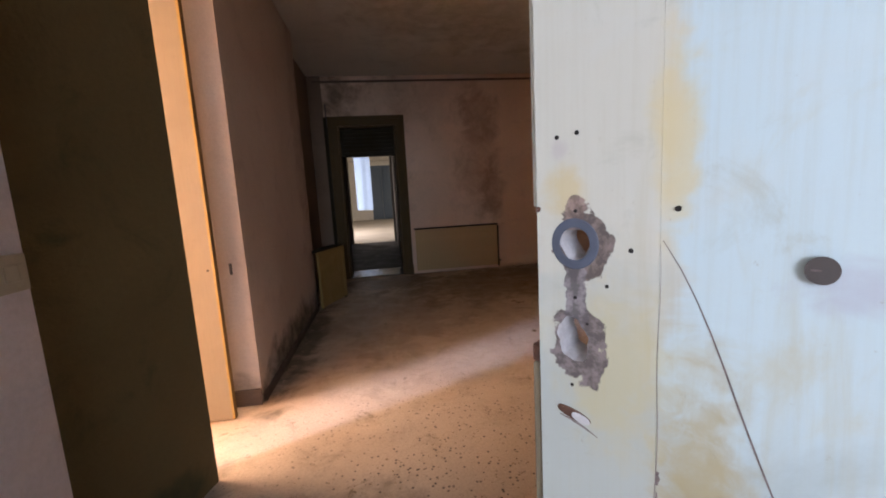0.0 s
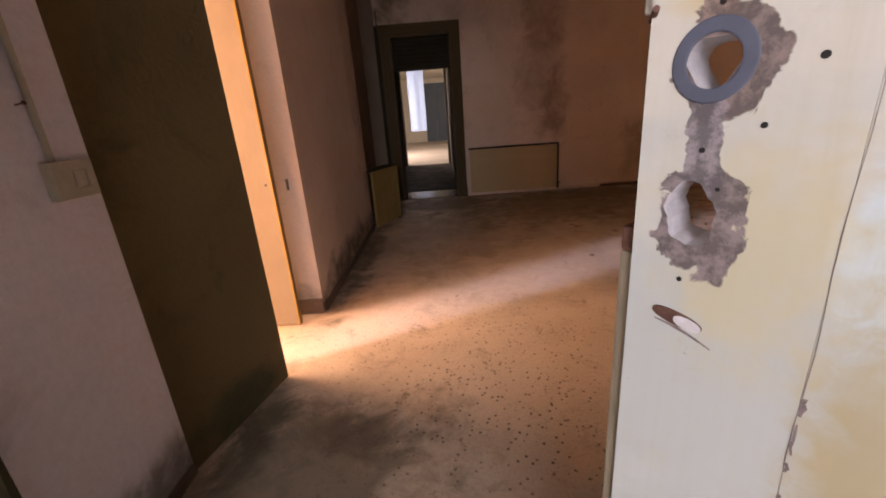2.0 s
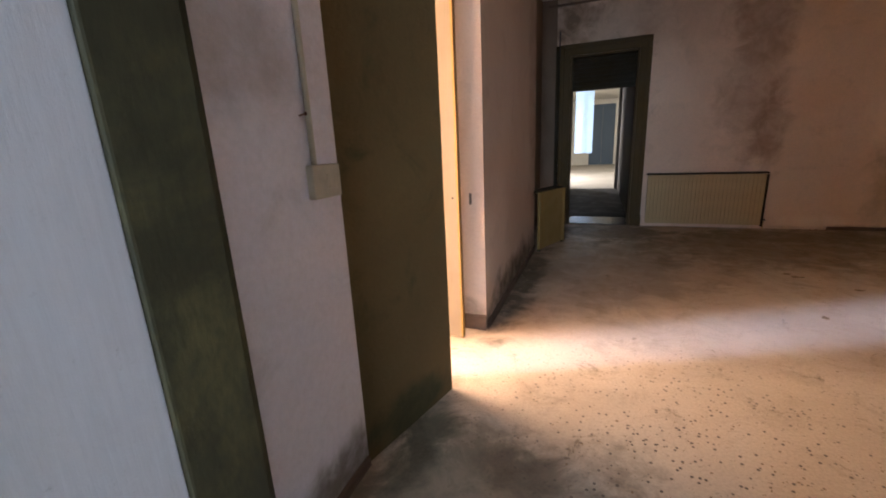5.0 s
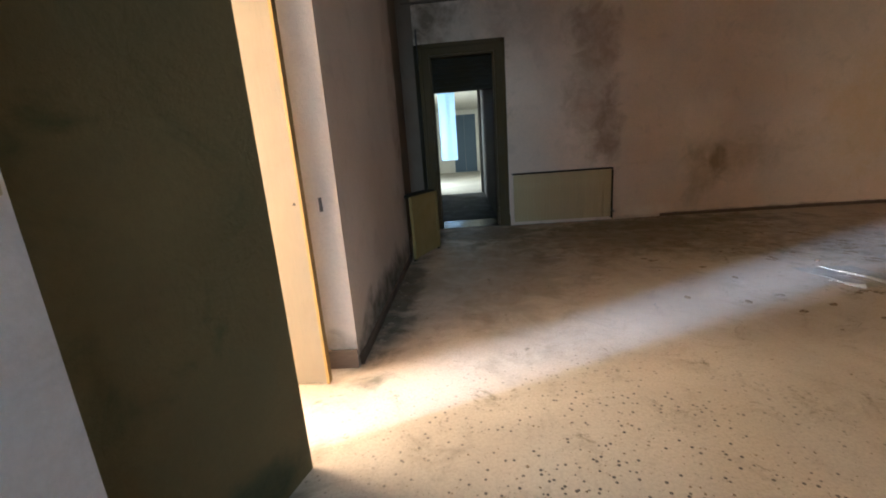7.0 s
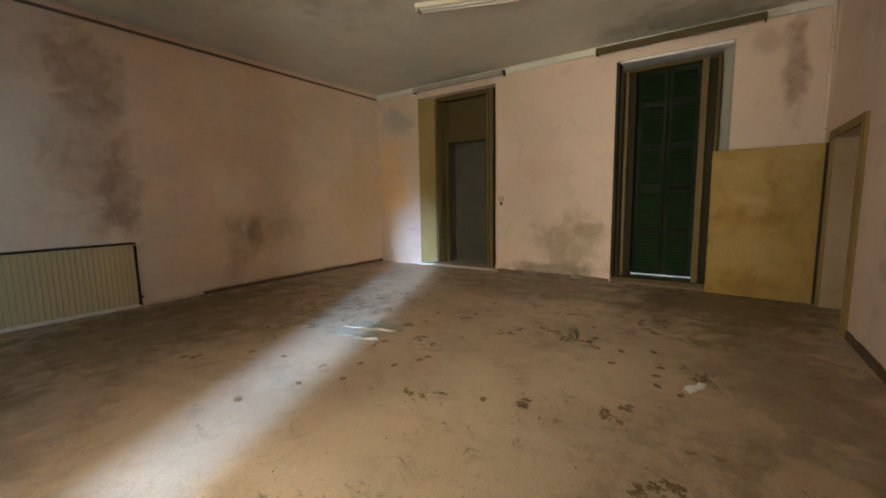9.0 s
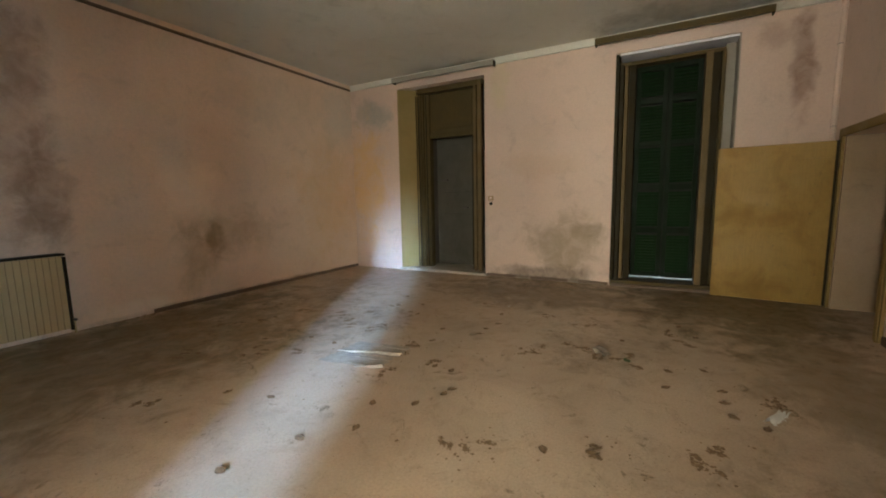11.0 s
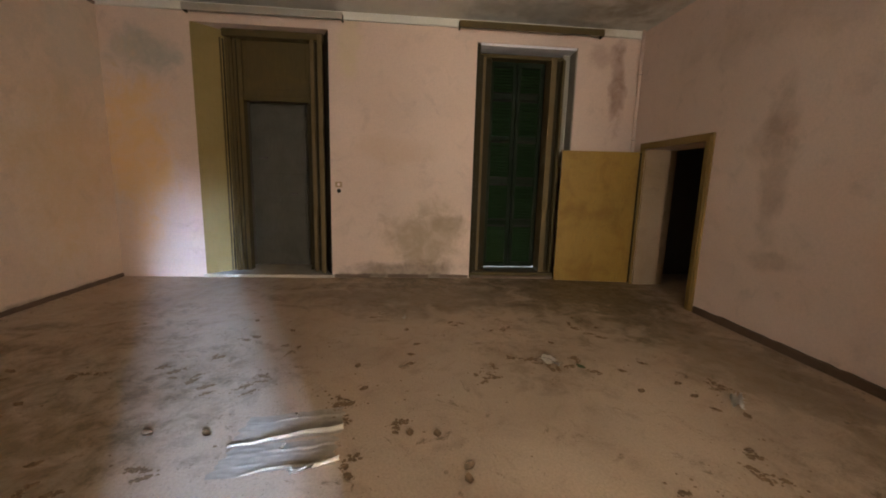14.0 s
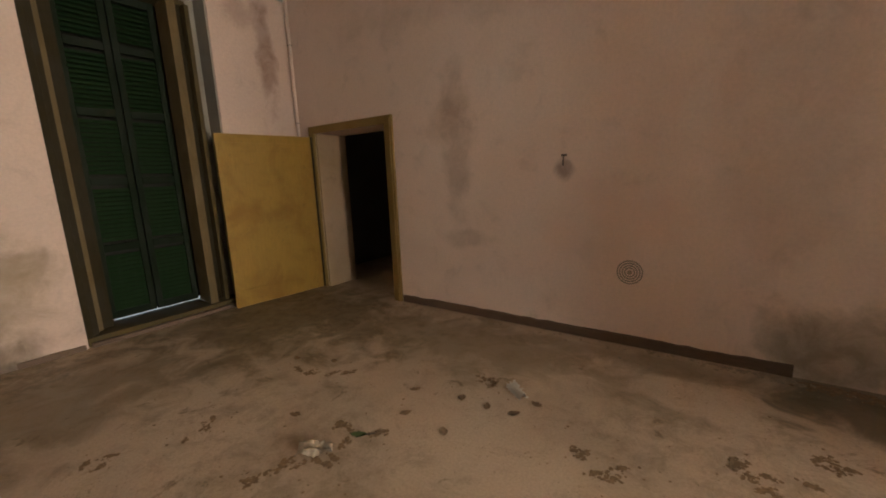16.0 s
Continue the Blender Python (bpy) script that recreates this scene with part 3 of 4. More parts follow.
part("hinge", rod(bmesh.new(), (-0.985, 8.235, 3.0), (-0.985, 8.235, 3.42), 0.012), M_IRON, shutter, "dark iron hinge pin")

low = thing("cupboard_door", "mustard wooden cupboard door ajar beside the pink wall", "cupboard", Matrix.Translation((-1.05, 6.13, 0.0)) @ pose(0, 0, 0, 0, 0, 68.5))
part("panel", boxes(((0, -0.03, 0.03), (0.79, 0.0, 0.87)), bevel=0.006), M_MUSTARD, low)
part("stile", boxes(((0.0, -0.042, 0.03), (0.07, -0.031, 0.87)), bevel=0.004), M_MUSTARD, low)
part("stile", boxes(((0.72, -0.042, 0.03), (0.79, -0.031, 0.87)), bevel=0.004), M_MUSTARD, low)
part("rail", boxes(((0.072, -0.042, 0.80), (0.718, -0.031, 0.87)), bevel=0.004), M_MUSTARD, low)
part("foot", boxes(((0.0, -0.03, 0.0), (0.05, 0.0, 0.029))), M_WALNUT, low)
part("foot", boxes(((0.74, -0.03, 0.0), (0.79, 0.0, 0.029))), M_WALNUT, low)
part("shelf_board", boxes(((0.0, 0.002, 0.86), (0.79, 0.17, 0.89)), bevel=0.005), M_WALNUT, low, "dark wooden top board")

# ---- radiator under the stained wall ----


def radiator(x0, x1, y, z0, z1):
    ob = thing("radiator", "yellowed ribbed panel radiator with a dark top strip on the wall", "radiator")
    n = 30
    w = (x1 - x0 - 0.03) / n
    back = boxes(((x0 + 0.01, y + 0.03, z0 + 0.03), (x1 - 0.02, y + 0.085, z1 - 0.045)))
    part("back_panel", back, M_RAD, ob)
    first = None
    for k in range(n):
        if first is None:
            rib = part("rib", boxes(((0, 0, 0), (w * 0.95, 0.022, z1 - z0 - 0.026)), bevel=0.006), M_RAD, ob)
            first = rib
        else:
            rib = first.copy()
            scene.collection.objects.link(rib)
        rib.location = (x0 + 0.012 + w * k, y, z0)
    part("top_strip", boxes(((x0 - 0.01, y - 0.012, z1 - 0.024), (x1 + 0.01, y + 0.125, z1)), bevel=0.006), M_WALNUT, ob, "dark wooden top strip")
    part("side_strip", boxes(((x1 - 0.012, y - 0.01, z0 - 0.02), (x1 + 0.01, y + 0.125, z1 - 0.037)), bevel=0.005), M_WALNUT, ob, "dark wooden side strip")
    for x in (x0 + 0.2, x1 - 0.2):
        part("bracket", boxes(((x, y + 0.086, z0 + 0.1), (x + 0.03, y + 0.128, z1 - 0.1))), M_IRON, ob)
    pipe = rod(bmesh.new(), (x1 + 0.035, y + 0.06, 0.0), (x1 + 0.035, y + 0.06, z0 + 0.09), 0.011)
    rod(pipe, (x1 - 0.01, y + 0.06, z0 + 0.09), (x1 + 0.045, y + 0.06, z0 + 0.09), 0.012)
    pipe = part("pipe", pipe, M_RAD, ob, smooth=True)
    part("valve", rod(bmesh.new(), (x1 + 0.035, y + 0.035, z0 + 0.09), (x1 + 0.035, y + 0.012, z0 + 0.09), 0.016), M_IRON, pipe)
    return ob


radiator(0.56, 2.30, 8.20, 0.075, 0.945)

# ---- east window with the ochre reveal ----
w1 = thing("window_1", "tall window opening with ochre reveal and brown frame over a grey door", "window", kind="structure")
part("reveal", prism(bmesh.new(), [(7.442, 7.109), (7.442, 7.085), (7.74, 6.76), (7.93, 6.76), (7.93, 7.109)], 0.045, 3.70), M_OCHRE, w1, "mustard painted splayed reveal")
part("reveal", prism(bmesh.new(), [(7.442, 5.191), (7.93, 5.191), (7.93, 5.34), (7.80, 5.34)], 0.045, 3.70), M_WALNUT, w1)
part("sill", boxes(((7.40, 5.16, 0.0), (8.219, 7.14, 0.044)), bevel=0.008), M_SILL, w1, "worn grey stone sill")
part("post", boxes(((7.70, 6.66, 0.045), (7.86, 6.758, 3.66)), ((7.66, 6.69, 0.045), (7.699, 6.74, 3.66)), bevel=0.008), M_OLIVE, w1)
part("post", boxes(((7.74, 6.54, 0.045), (7.90, 6.656, 3.60)), bevel=0.008), M_OLIVE, w1)
part("post", boxes(((7.52, 5.30, 0.045), (7.60, 5.37, 3.66)), bevel=0.012), M_POST, w1)
part("post", boxes(((7.68, 5.42, 0.045), (7.86, 5.52, 3.66)), bevel=0.01), M_WALNUT, w1)
part("post", boxes(((7.62, 5.44, 0.045), (7.679, 5.50, 3.62)), bevel=0.01), M_POST, w1)
bm = boxes(((7.80, 5.52, 2.80), (7.86, 6.54, 3.60)))
box(bm, (7.785, 5.60, 2.90), (7.799, 6.46, 3.50), bevel=0.005)
part("transom", bm, M_OLIVE, w1, "brown wooden transom panel")
part("transom_rail", boxes(((7.76, 5.50, 2.72), (7.90, 6.54, 2.80)), bevel=0.01), M_OLIVE, w1)
part("head", boxes(((7.62, 5.30, 3.60), (7.92, 6.76, 3.699)), bevel=0.006), M_OLIVE, w1)
for y, x in ((6.775, 7.70), (6.80, 7.66), (6.60, 7.725), (5.395, 7.66)):
    part("bead", boxes(((x, y, 0.046), (x + 0.03, y + 0.016, 3.58)), bevel=0.004), M_WALNUT if y != 6.80 else M_OLIVE, w1)
part("lock_rail", boxes(((7.775, 5.53, 0.045), (7.86, 5.60, 2.72)), bevel=0.006), M_WALNUT, w1)
# grey door set back behind the frame, in a shallow recess coloured dark as shade
gd = thing("door_2", "grey painted wooden door set back behind the window frame", "door", kind="structure")
part("panel", boxes(((8.22, 5.66, 0.05), (8.26, 6.62, 2.95))), M_GREYDOOR, gd)
for z0, z1 in ((0.12, 1.15), (1.24, 1.62), (1.70, 2.62)):
    part("raised_panel", boxes(((8.206, 5.76, z0), (8.219, 6.48, z1)), bevel=0.006), M_GREYDOOR, gd)
part("bolt", boxes(((8.17, 6.36, 1.86), (8.205, 6.50, 1.90)), bevel=0.006), M_IRON, gd, "dark iron bolt")
part("bolt", boxes(((8.17, 5.70, 1.86), (8.205, 5.80, 1.90)), bevel=0.006), M_IRON, gd, "dark iron bolt")
part("handle", boxes(((8.15, 5.88, 1.27), (8.205, 6.0, 1.31)), bevel=0.01), M_IRON, gd, "dark iron handle")
structure("wall_recess", boxes(((7.945, 5.1, 0), (8.35, 5.44, 3.1)), ((7.945, 6.63, 0), (8.35, 7.15, 3.1)), ((8.27, 5.44, 0), (8.35, 6.63, 3.1)), ((7.945, 5.1, 3.1), (8.35, 7.15, 3.95))), M_UNLIT, "dark plaster recess behind the window frame", "wall")

# ---- east window with green louvred shutters ----
w2 = thing("window_2", "tall window with closed dark green louvred shutters and olive frame", "window", kind="structure")
part("sill", boxes(((7.46, 1.42, 0.0), (7.90, 2.97, 0.095)), bevel=0.008), M_OLIVE, w2, "dark worn wooden sill")
part("sill", boxes(((7.41, 1.45, 0.0), (7.459, 2.95, 0.045)), bevel=0.008), M_BASE, w2, "dark dirty stone sill")
for y0, y1, x0, x1, mat in ((2.925, 2.979, 7.43, 7.62, M_WALNUT), (2.865, 2.92, 7.50, 7.70, M_WALNUT), (2.805, 2.86, 7.60, 7.78, M_POST), (2.70, 2.80, 7.66, 7.80, M_WALNUT),
                            (1.70, 1.79, 7.50, 7.78, M_POST), (1.60, 1.695, 7.62, 7.80, M_WALNUT), (1.545, 1.595, 7.54, 7.74, M_OLIVE)):
    part("post", boxes(((x0, y0, 0.096), (x1, y1, 3.50 if y0 < 2.9 else 3.64)), bevel=0.008), mat, w2)
part("head", boxes(((7.62, 1.545, 3.50), (7.86, 2.92, 3.56)), bevel=0.01), M_OLIVE, w2)
part("reveal", boxes(((7.452, 1.402, 0.096), (7.92, 1.418, 3.655)), ((7.70, 1.419, 0.096), (7.92, 1.54, 3.655))), M_REVEAL, w2, "greyish plaster reveal")
part("soffit", boxes(((7.452, 1.42, 3.62), (7.92, 2.92, 3.655))), M_GREYWALL, w2, "greyish plaster soffit")
slat_mesh = None
for y0, y1 in ((1.80, 2.238), (2.252, 2.69)):
    leaf = part("shutter", boxes(((7.80, y0, 0.13), (7.84, y0 + 0.06, 3.50)), ((7.80, y1 - 0.06, 0.13), (7.84, y1, 3.50)), bevel=0.004), M_GREENFRAME, w2, "dark green louvred shutter")
    for z in (0.13, 0.86, 1.56, 2.26, 2.92, 3.42):
        part("rail", boxes(((7.80, y0 + 0.061, z), (7.84, y1 - 0.061, z + 0.08)), bevel=0.004), M_GREENFRAME, leaf)
    z = 0.235
    while z < 3.40:
        if not any(a - 0.02 < z < a + 0.09 for a in (0.86, 1.56, 2.26, 2.92)):
            if slat_mesh is None:
                bm = box(bmesh.new(), (-0.024, 0, -0.004), (0.024, y1 - y0 - 0.124, 0.004), pose(0, 0, 0, 0, -48, 0), 0.002)
                slat = part("slat", bm, M_GREEN, leaf)
                slat_mesh = slat.data
            else:
                slat = new("slat", slat_mesh)
                slat.parent = leaf
            slat.location = (7.82, y0 + 0.062, z)
        z += 0.047
# glowing board stands for the daylight outside, seen as a slit below the shutters
outside = bpy.data.materials.new("daylit_distance")
outside.use_nodes = True
outside.node_tree.nodes["Principled BSDF"].inputs["Emission Color"].default_value = (0.75, 0.9, 1.0, 1)
outside.node_tree.nodes["Principled BSDF"].inputs["Emission Strength"].default_value = 1.2
structure("backdrop", boxes(((9.3, -1.0, -0.15), (9.35, 5.0, 0.9))), outside, "glowing board for the daylight behind the shutters", "backdrop")
# added black sheet, leaves only a thin slit of the glow below
structure("daylight_blocker", boxes(((7.945, 1.2, 0.118), (8.0, 3.2, 3.95))), M_DARK, "added black sheet that blocks daylight behind the shutters", "wall")

# curtain boxes over the windows
for name, y0, y1, label in (("curtain_box", 4.96, 7.12, "long cream wooden curtain box under the ceiling"), ("curtain_box", 1.08, 3.28, "long olive wooden curtain box under the ceiling")):
    ob = thing(name, label, "curtain box", group="curtain boxes")
    mat = M_OLIVE if y0 < 2 else M_REVEAL
    part("front_board", boxes(((7.27, y0, 3.79), (7.288, y1, 3.885)), bevel=0.004), mat, ob)
    part("top_board", boxes(((7.289, y0, 3.87), (7.414, y1, 3.886)), bevel=0.003), M_WALNUT, ob)
    rail = part("rail", rod(bmesh.new(), (7.34, y0 + 0.02, 3.83), (7.34, y1 - 0.02, 3.83), 0.014), M_WALNUT, ob, "dark curtain rail", smooth=True)
    for k in range(4):
        part("hook_ring", ring(bmesh.new(), Matrix.Translation((7.34, y1 - 0.06 - 0.035 * k, 3.815)) @ pose(0, 0, 0, 90), 0.022, 0.003, 16, 6), M_IRON, rail)
    for y in (y0, y1 - 0.018):
        part("end_board", boxes(((7.289, y, 3.79), (7.414, y + 0.018, 3.869)), bevel=0.003), M_WALNUT, ob)

# ---- side door in the south wall ----
sd = thing("door_3", "olive yellow wooden casing of the low side door", "door frame", kind="structure")
part("jamb", boxes(((5.68, 0.341, 0), (5.80, 0.375, 2.14)), ((5.70, 0.376, 0), (5.74, 0.388, 2.20)), bevel=0.005), M_MUSTARD, sd)
part("jamb", boxes(((7.10, 0.341, 0), (7.20, 0.375, 2.14)), bevel=0.005), M_MUSTARD, sd)
part("head", boxes(((5.68, 0.341, 2.14), (7.20, 0.375, 2.235)), bevel=0.006), M_MUSTARD, sd)
part("lining", boxes(((5.801, -0.158, 0), (5.83, 0.34, 2.139))), M_MUSTARD, sd)
part("lining", boxes(((7.07, -0.158, 0), (7.099, 0.34, 2.139))), M_LINING, sd, "pale plaster reveal")
leaf3 = part("door_leaf", boxes(((0, -0.02, 0.012), (1.225, 0.02, 2.10)), bevel=0.005), M_YELLOW, sd, "mustard yellow door leaf standing open against the wall")
leaf3.matrix_world = Matrix.Translation((7.155, 0.375, 0)) @ pose(0, 0, 0, 0, 0, 83.2)
strip = part("rail", boxes(((0.03, 0.0205, 1.90), (1.19, 0.026, 2.0)), bevel=0.003), M_YELLOW, leaf3)
part("rail", boxes(((0.03, 0.0205, 0.10), (1.19, 0.026, 0.22)), bevel=0.003), M_YELLOW, leaf3)
part("stile", boxes(((0.0, 0.0205, 0.012), (0.028, 0.03, 2.10)), bevel=0.003), M_WALNUT, leaf3)
for z in (0.35, 1.75):
    part("hinge", rod(bmesh.new(), (-0.008, 0.022, z), (-0.008, 0.022, z + 0.09), 0.009), M_IRON, leaf3)

pipe = thing("corner_pipe", "painted vertical pipe in the corner above the side door", "pipe")
part("pipe", rod(bmesh.new(), (7.385, 0.395, 2.05), (7.385, 0.395, 3.949), 0.022), M_SOUTH, pipe, smooth=True)
for z in (2.3, 3.3):
    part("clamp", ring(bmesh.new(), Matrix.Translation((7.385, 0.395, z)), 0.024, 0.005), M_IRON, pipe)
part("bracket", boxes(((7.385, 0.345, 2.06), (7.395, 0.395, 2.08))), M_IRON, pipe)

# ---- small things on the walls ----
vent = thing("round_vent", "round grey ringed vent cover on the pink wall", "vent", Matrix.Translation((3.10, 0.341, 0.655)) @ pose(0, 0, 0, 90, 0, 180))
part("plate", rod(bmesh.new(), (0, 0, 0), (0, 0, 0.008), 0.105, sides=40), M_SOUTH, vent)
for r in (0.099, 0.079, 0.058, 0.038):
    part("ring", ring(bmesh.new(), Matrix.Translation((0, 0, 0.009)), r, 0.0055, 40, 6), M_REVEAL, vent)
part("hub", rod(bmesh.new(), (0, 0, 0.008), (0, 0, 0.016), 0.02), M_MORTAR, vent)

hook = thing("wall_hook", "small dark iron hook on the pink wall", "hook", Matrix.Translation((3.68, 0.341, 1.62)))
part("plate", boxes(((-0.025, 0, 0.03), (0.025, 0.006, 0.05)), bevel=0.002), M_IRON, hook)
part("arm", rod(rod(bmesh.new(), (0, 0.004, 0.04), (0, 0.03, 0.0), 0.005), (0, 0.03, 0.0), (0, 0.028, -0.05), 0.005), M_IRON, hook)

switch = thing("light_switch", "old plastic wall switch over an open dark box hole", "switch", Matrix.Translation((7.439, 5.066, 1.378)))
part("plate", boxes(((-0.012, -0.05, 0.055), (0.0, 0.055, 0.14)), bevel=0.004), M_LINING, switch)
part("rocker", boxes(((-0.017, -0.015, 0.08), (-0.0125, 0.02, 0.12)), bevel=0.002), M_SOUTH, switch)
part("box_hole", rod(bmesh.new(), (-0.003, 0, 0), (0.0, 0, 0), 0.033, sides=20), M_DARK, switch, "dark open box hole")

sw2 = thing("switch_box", "yellowed plastic switch box with a conduit on the grey wall", "switch", Matrix.Translation((-1.299, 1.63, 1.455)))
part("box", boxes(((0, -0.075, -0.065), (0.035, 0.095, 0.065)), bevel=0.006), M_PLASTIC, sw2)
part("rocker", boxes(((0.0355, 0.0, -0.03), (0.042, 0.05, 0.03)), bevel=0.003), M_PLASTIC, sw2)
part("rocker", boxes(((0.0355, 0.055, -0.03), (0.04, 0.075, 0.03)), bevel=0.003), M_PLASTIC, sw2)
part("conduit", rod(bmesh.new(), (0.012, -0.035, 0.065), (0.012, -0.035, 2.48), 0.011), M_PLASTIC, sw2, "thin plastic conduit", smooth=True)
nail = thing("wall_nail", "rusty nail in the grey wall", "nail")
part("shank", rod(rod(bmesh.new(), (-1.30, 1.56, 1.70), (-1.27, 1.56, 1.705), 0.003), (-1.272, 1.56, 1.705), (-1.268, 1.56, 1.705), 0.007), M_RUST, nail)

lamp = thing("ceiling_lamp", "unlit double fluorescent batten on the grey ceiling", "lamp", Matrix.Translation((4.49, 4.83, 3.95)) @ pose(0, 0, 0, 0, 0, -69))
part("batten", boxes(((0, -0.06, -0.055), (1.55, 0.06, -0.001)), bevel=0.006), M_CREAM, lamp)
for y in (-0.04, 0.04):
    tube = part("tube", rod(bmesh.new(), (0.065, y, -0.078), (1.485, y, -0.078), 0.013), M_TUBE, lamp, "white lamp tube", smooth=True)
    for x in (0.041, 1.486):
        part("cap", rod(bmesh.new(), (x, y, -0.078), (x + 0.023, y, -0.078), 0.0135), M_IRON, tube)
for x in (0.01, 1.51):
    part("socket", boxes(((x, -0.055, -0.095), (x + 0.03, 0.055, -0.056)), bevel=0.004), M_PLASTIC, lamp)

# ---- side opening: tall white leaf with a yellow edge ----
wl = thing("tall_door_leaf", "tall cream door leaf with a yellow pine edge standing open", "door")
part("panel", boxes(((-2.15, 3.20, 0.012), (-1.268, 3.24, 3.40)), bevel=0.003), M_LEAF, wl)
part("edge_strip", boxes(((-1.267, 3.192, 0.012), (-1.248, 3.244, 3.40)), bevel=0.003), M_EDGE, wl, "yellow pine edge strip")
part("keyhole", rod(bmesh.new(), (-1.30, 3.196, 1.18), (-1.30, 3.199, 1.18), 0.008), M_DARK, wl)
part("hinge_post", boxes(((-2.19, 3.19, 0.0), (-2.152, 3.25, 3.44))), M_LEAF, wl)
part("foot_bracket", boxes(((-1.75, 3.21, 0.0), (-1.70, 3.23, 0.011))), M_IRON, wl)
slot = thing("latch_plate", "small dark latch slot in the reveal", "latch")
part("plate", boxes(((-1.235, 3.411, 1.10), (-1.215, 3.419, 1.19)), bevel=0.002), M_IRON, slot)

# ---- entrance: two leaves ----
THICK = 0.042


def entrance_paint():
    """Cream oil paint, yellowed along the lock side, bluish white further in, darker towards the bottom, bare wood
    round the lost lock plate.
    """
    m, t, n, l, b = nodes_of("yellowed_cream_door_paint")
    at = n.new("ShaderNodeTexCoord").outputs["Object"]
    mp = n.new("ShaderNodeMapping")
    mp.inputs["Scale"].default_value = (60, 60, 2.2)
    l.new(at, mp.inputs["Vector"])
    line = noise_node(n, l, mp.outputs[0], 2.2, 6, 0.65)
    blot = noise_node(n, l, at, 9, 6, 0.62, 0.7)
    spot = noise_node(n, l, at, 70, 5, 0.7)
    sep = n.new("ShaderNodeSeparateXYZ")
    l.new(at, sep.inputs[0])
    along = calc(n, l, "ADD", sep.outputs[0], calc(n, l, "MULTIPLY", calc(n, l, "SUBTRACT", blot, 0.5), 0.10))
    # both paint tones get darker towards the bottom
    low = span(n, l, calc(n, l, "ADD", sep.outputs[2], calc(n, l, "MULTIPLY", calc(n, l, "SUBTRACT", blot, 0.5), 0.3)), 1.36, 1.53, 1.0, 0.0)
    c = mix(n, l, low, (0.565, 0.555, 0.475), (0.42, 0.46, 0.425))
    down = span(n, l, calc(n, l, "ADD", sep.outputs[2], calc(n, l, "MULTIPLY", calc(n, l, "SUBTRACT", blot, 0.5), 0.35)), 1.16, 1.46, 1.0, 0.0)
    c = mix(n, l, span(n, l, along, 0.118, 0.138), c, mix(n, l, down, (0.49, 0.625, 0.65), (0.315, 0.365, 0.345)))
    c = mix(n, l, span(n, l, blot, 0.56, 0.76, 0, 0.4), c, (0.50, 0.42, 0.23))
    c = mix(n, l, span(n, l, noise_node(n, l, at, 5, 5, 0.6, 1.0), 0.47, 0.68, 0, 0.35), c, (0.56, 0.59, 0.55))
    c = mix(n, l, span(n, l, line, 0.42, 0.74, 0, 0.15), c, (0.42, 0.38, 0.25))
    mp2 = n.new("ShaderNodeMapping")
    mp2.inputs["Scale"].default_value = (26, 26, 2.4)
    l.new(at, mp2.inputs["Vector"])
    drip = noise_node(n, l, mp2.outputs[0], 1.6, 5, 0.6, 0.6)
    c = mix(n, l, span(n, l, drip, 0.54, 0.78, 0, 0.34), c, (0.45, 0.40, 0.25))
    c = mix(n, l, span(n, l, noise_node(n, l, at, 14, 7, 0.7, 0.6), 0.56, 0.72, 0, 0.35), c, (0.36, 0.37, 0.29))
    wob = calc(n, l, "MULTIPLY", calc(n, l, "SUBTRACT", noise_node(n, l, at, 42, 4, 0.55, 0.5), 0.5), 1.5)
    for centre, radii, colour, amount in (
            ((0.152, 0, 1.25), (0.042, 1, 0.17), (0.40, 0.31, 0.155), 0.8),
            ((0.03, 0, 1.56), (0.022, 1, 0.03), (0.60, 0.45, 0.20), 0.6),
            ((0.125, 0, 1.60), (0.02, 1, 0.09), (0.62, 0.50, 0.26), 0.7),
            ((0.075, 0, 1.39), (0.06, 1, 0.10), (0.52, 0.44, 0.23), 0.55),
            ((0.043, 0, 1.405), (0.030, 1, 0.039), (0.16, 0.125, 0.125), 0.95),
            ((0.047, 0, 1.508), (0.027, 1, 0.038), (0.16, 0.115, 0.105), 0.95),
            ((0.040, 0, 1.455), (0.012, 1, 0.045), (0.19, 0.165, 0.17), 0.95),
            ((0.041, 0, 1.541), (0.010, 1, 0.014), (0.24, 0.165, 0.14), 0.9),
            ((0.024, 0, 1.60), (0.010, 1, 0.012), (0.45, 0.38, 0.40), 0.4),
            ((0.245, 0, 1.487), (0.05, 1, 0.02), (0.42, 0.44, 0.50), 0.7)):
        dark = colour[0] < 0.26
        if dark:
            colour = mix(n, l, span(n, l, spot, 0.42, 0.62), tuple(v * 0.55 for v in colour), tuple(min(1, v * 1.4) for v in colour))
        c = mix(n, l, calc(n, l, "MULTIPLY", stain_fac(n, l, at, wob, centre, radii, 0.06 if dark else 0.7), amount), c, colour)
    c = mix(n, l, span(n, l, spot, 0.64, 0.74, 0, 0.5), c, (0.30, 0.25, 0.17))
    l.new(c, b.inputs["Base Color"])
    b.inputs["Roughness"].default_value = 0.5
    bumped(n, l, b, calc(n, l, "ADD", calc(n, l, "MULTIPLY", line, 0.5), calc(n, l, "MULTIPLY", spot, 0.7)), 0.2, 0.002)
    return m


M_ENTRANCE = entrance_paint()


def washer(m, inner, outer, thick, tall):
    """A flat ring with softened rims, a little taller than wide."""
    bm = bmesh.new()
    profile = ((inner, 0), (inner, thick * 0.7), (inner + 0.0008, thick), (outer - 0.0008, thick), (outer, thick * 0.6), (outer, 0))
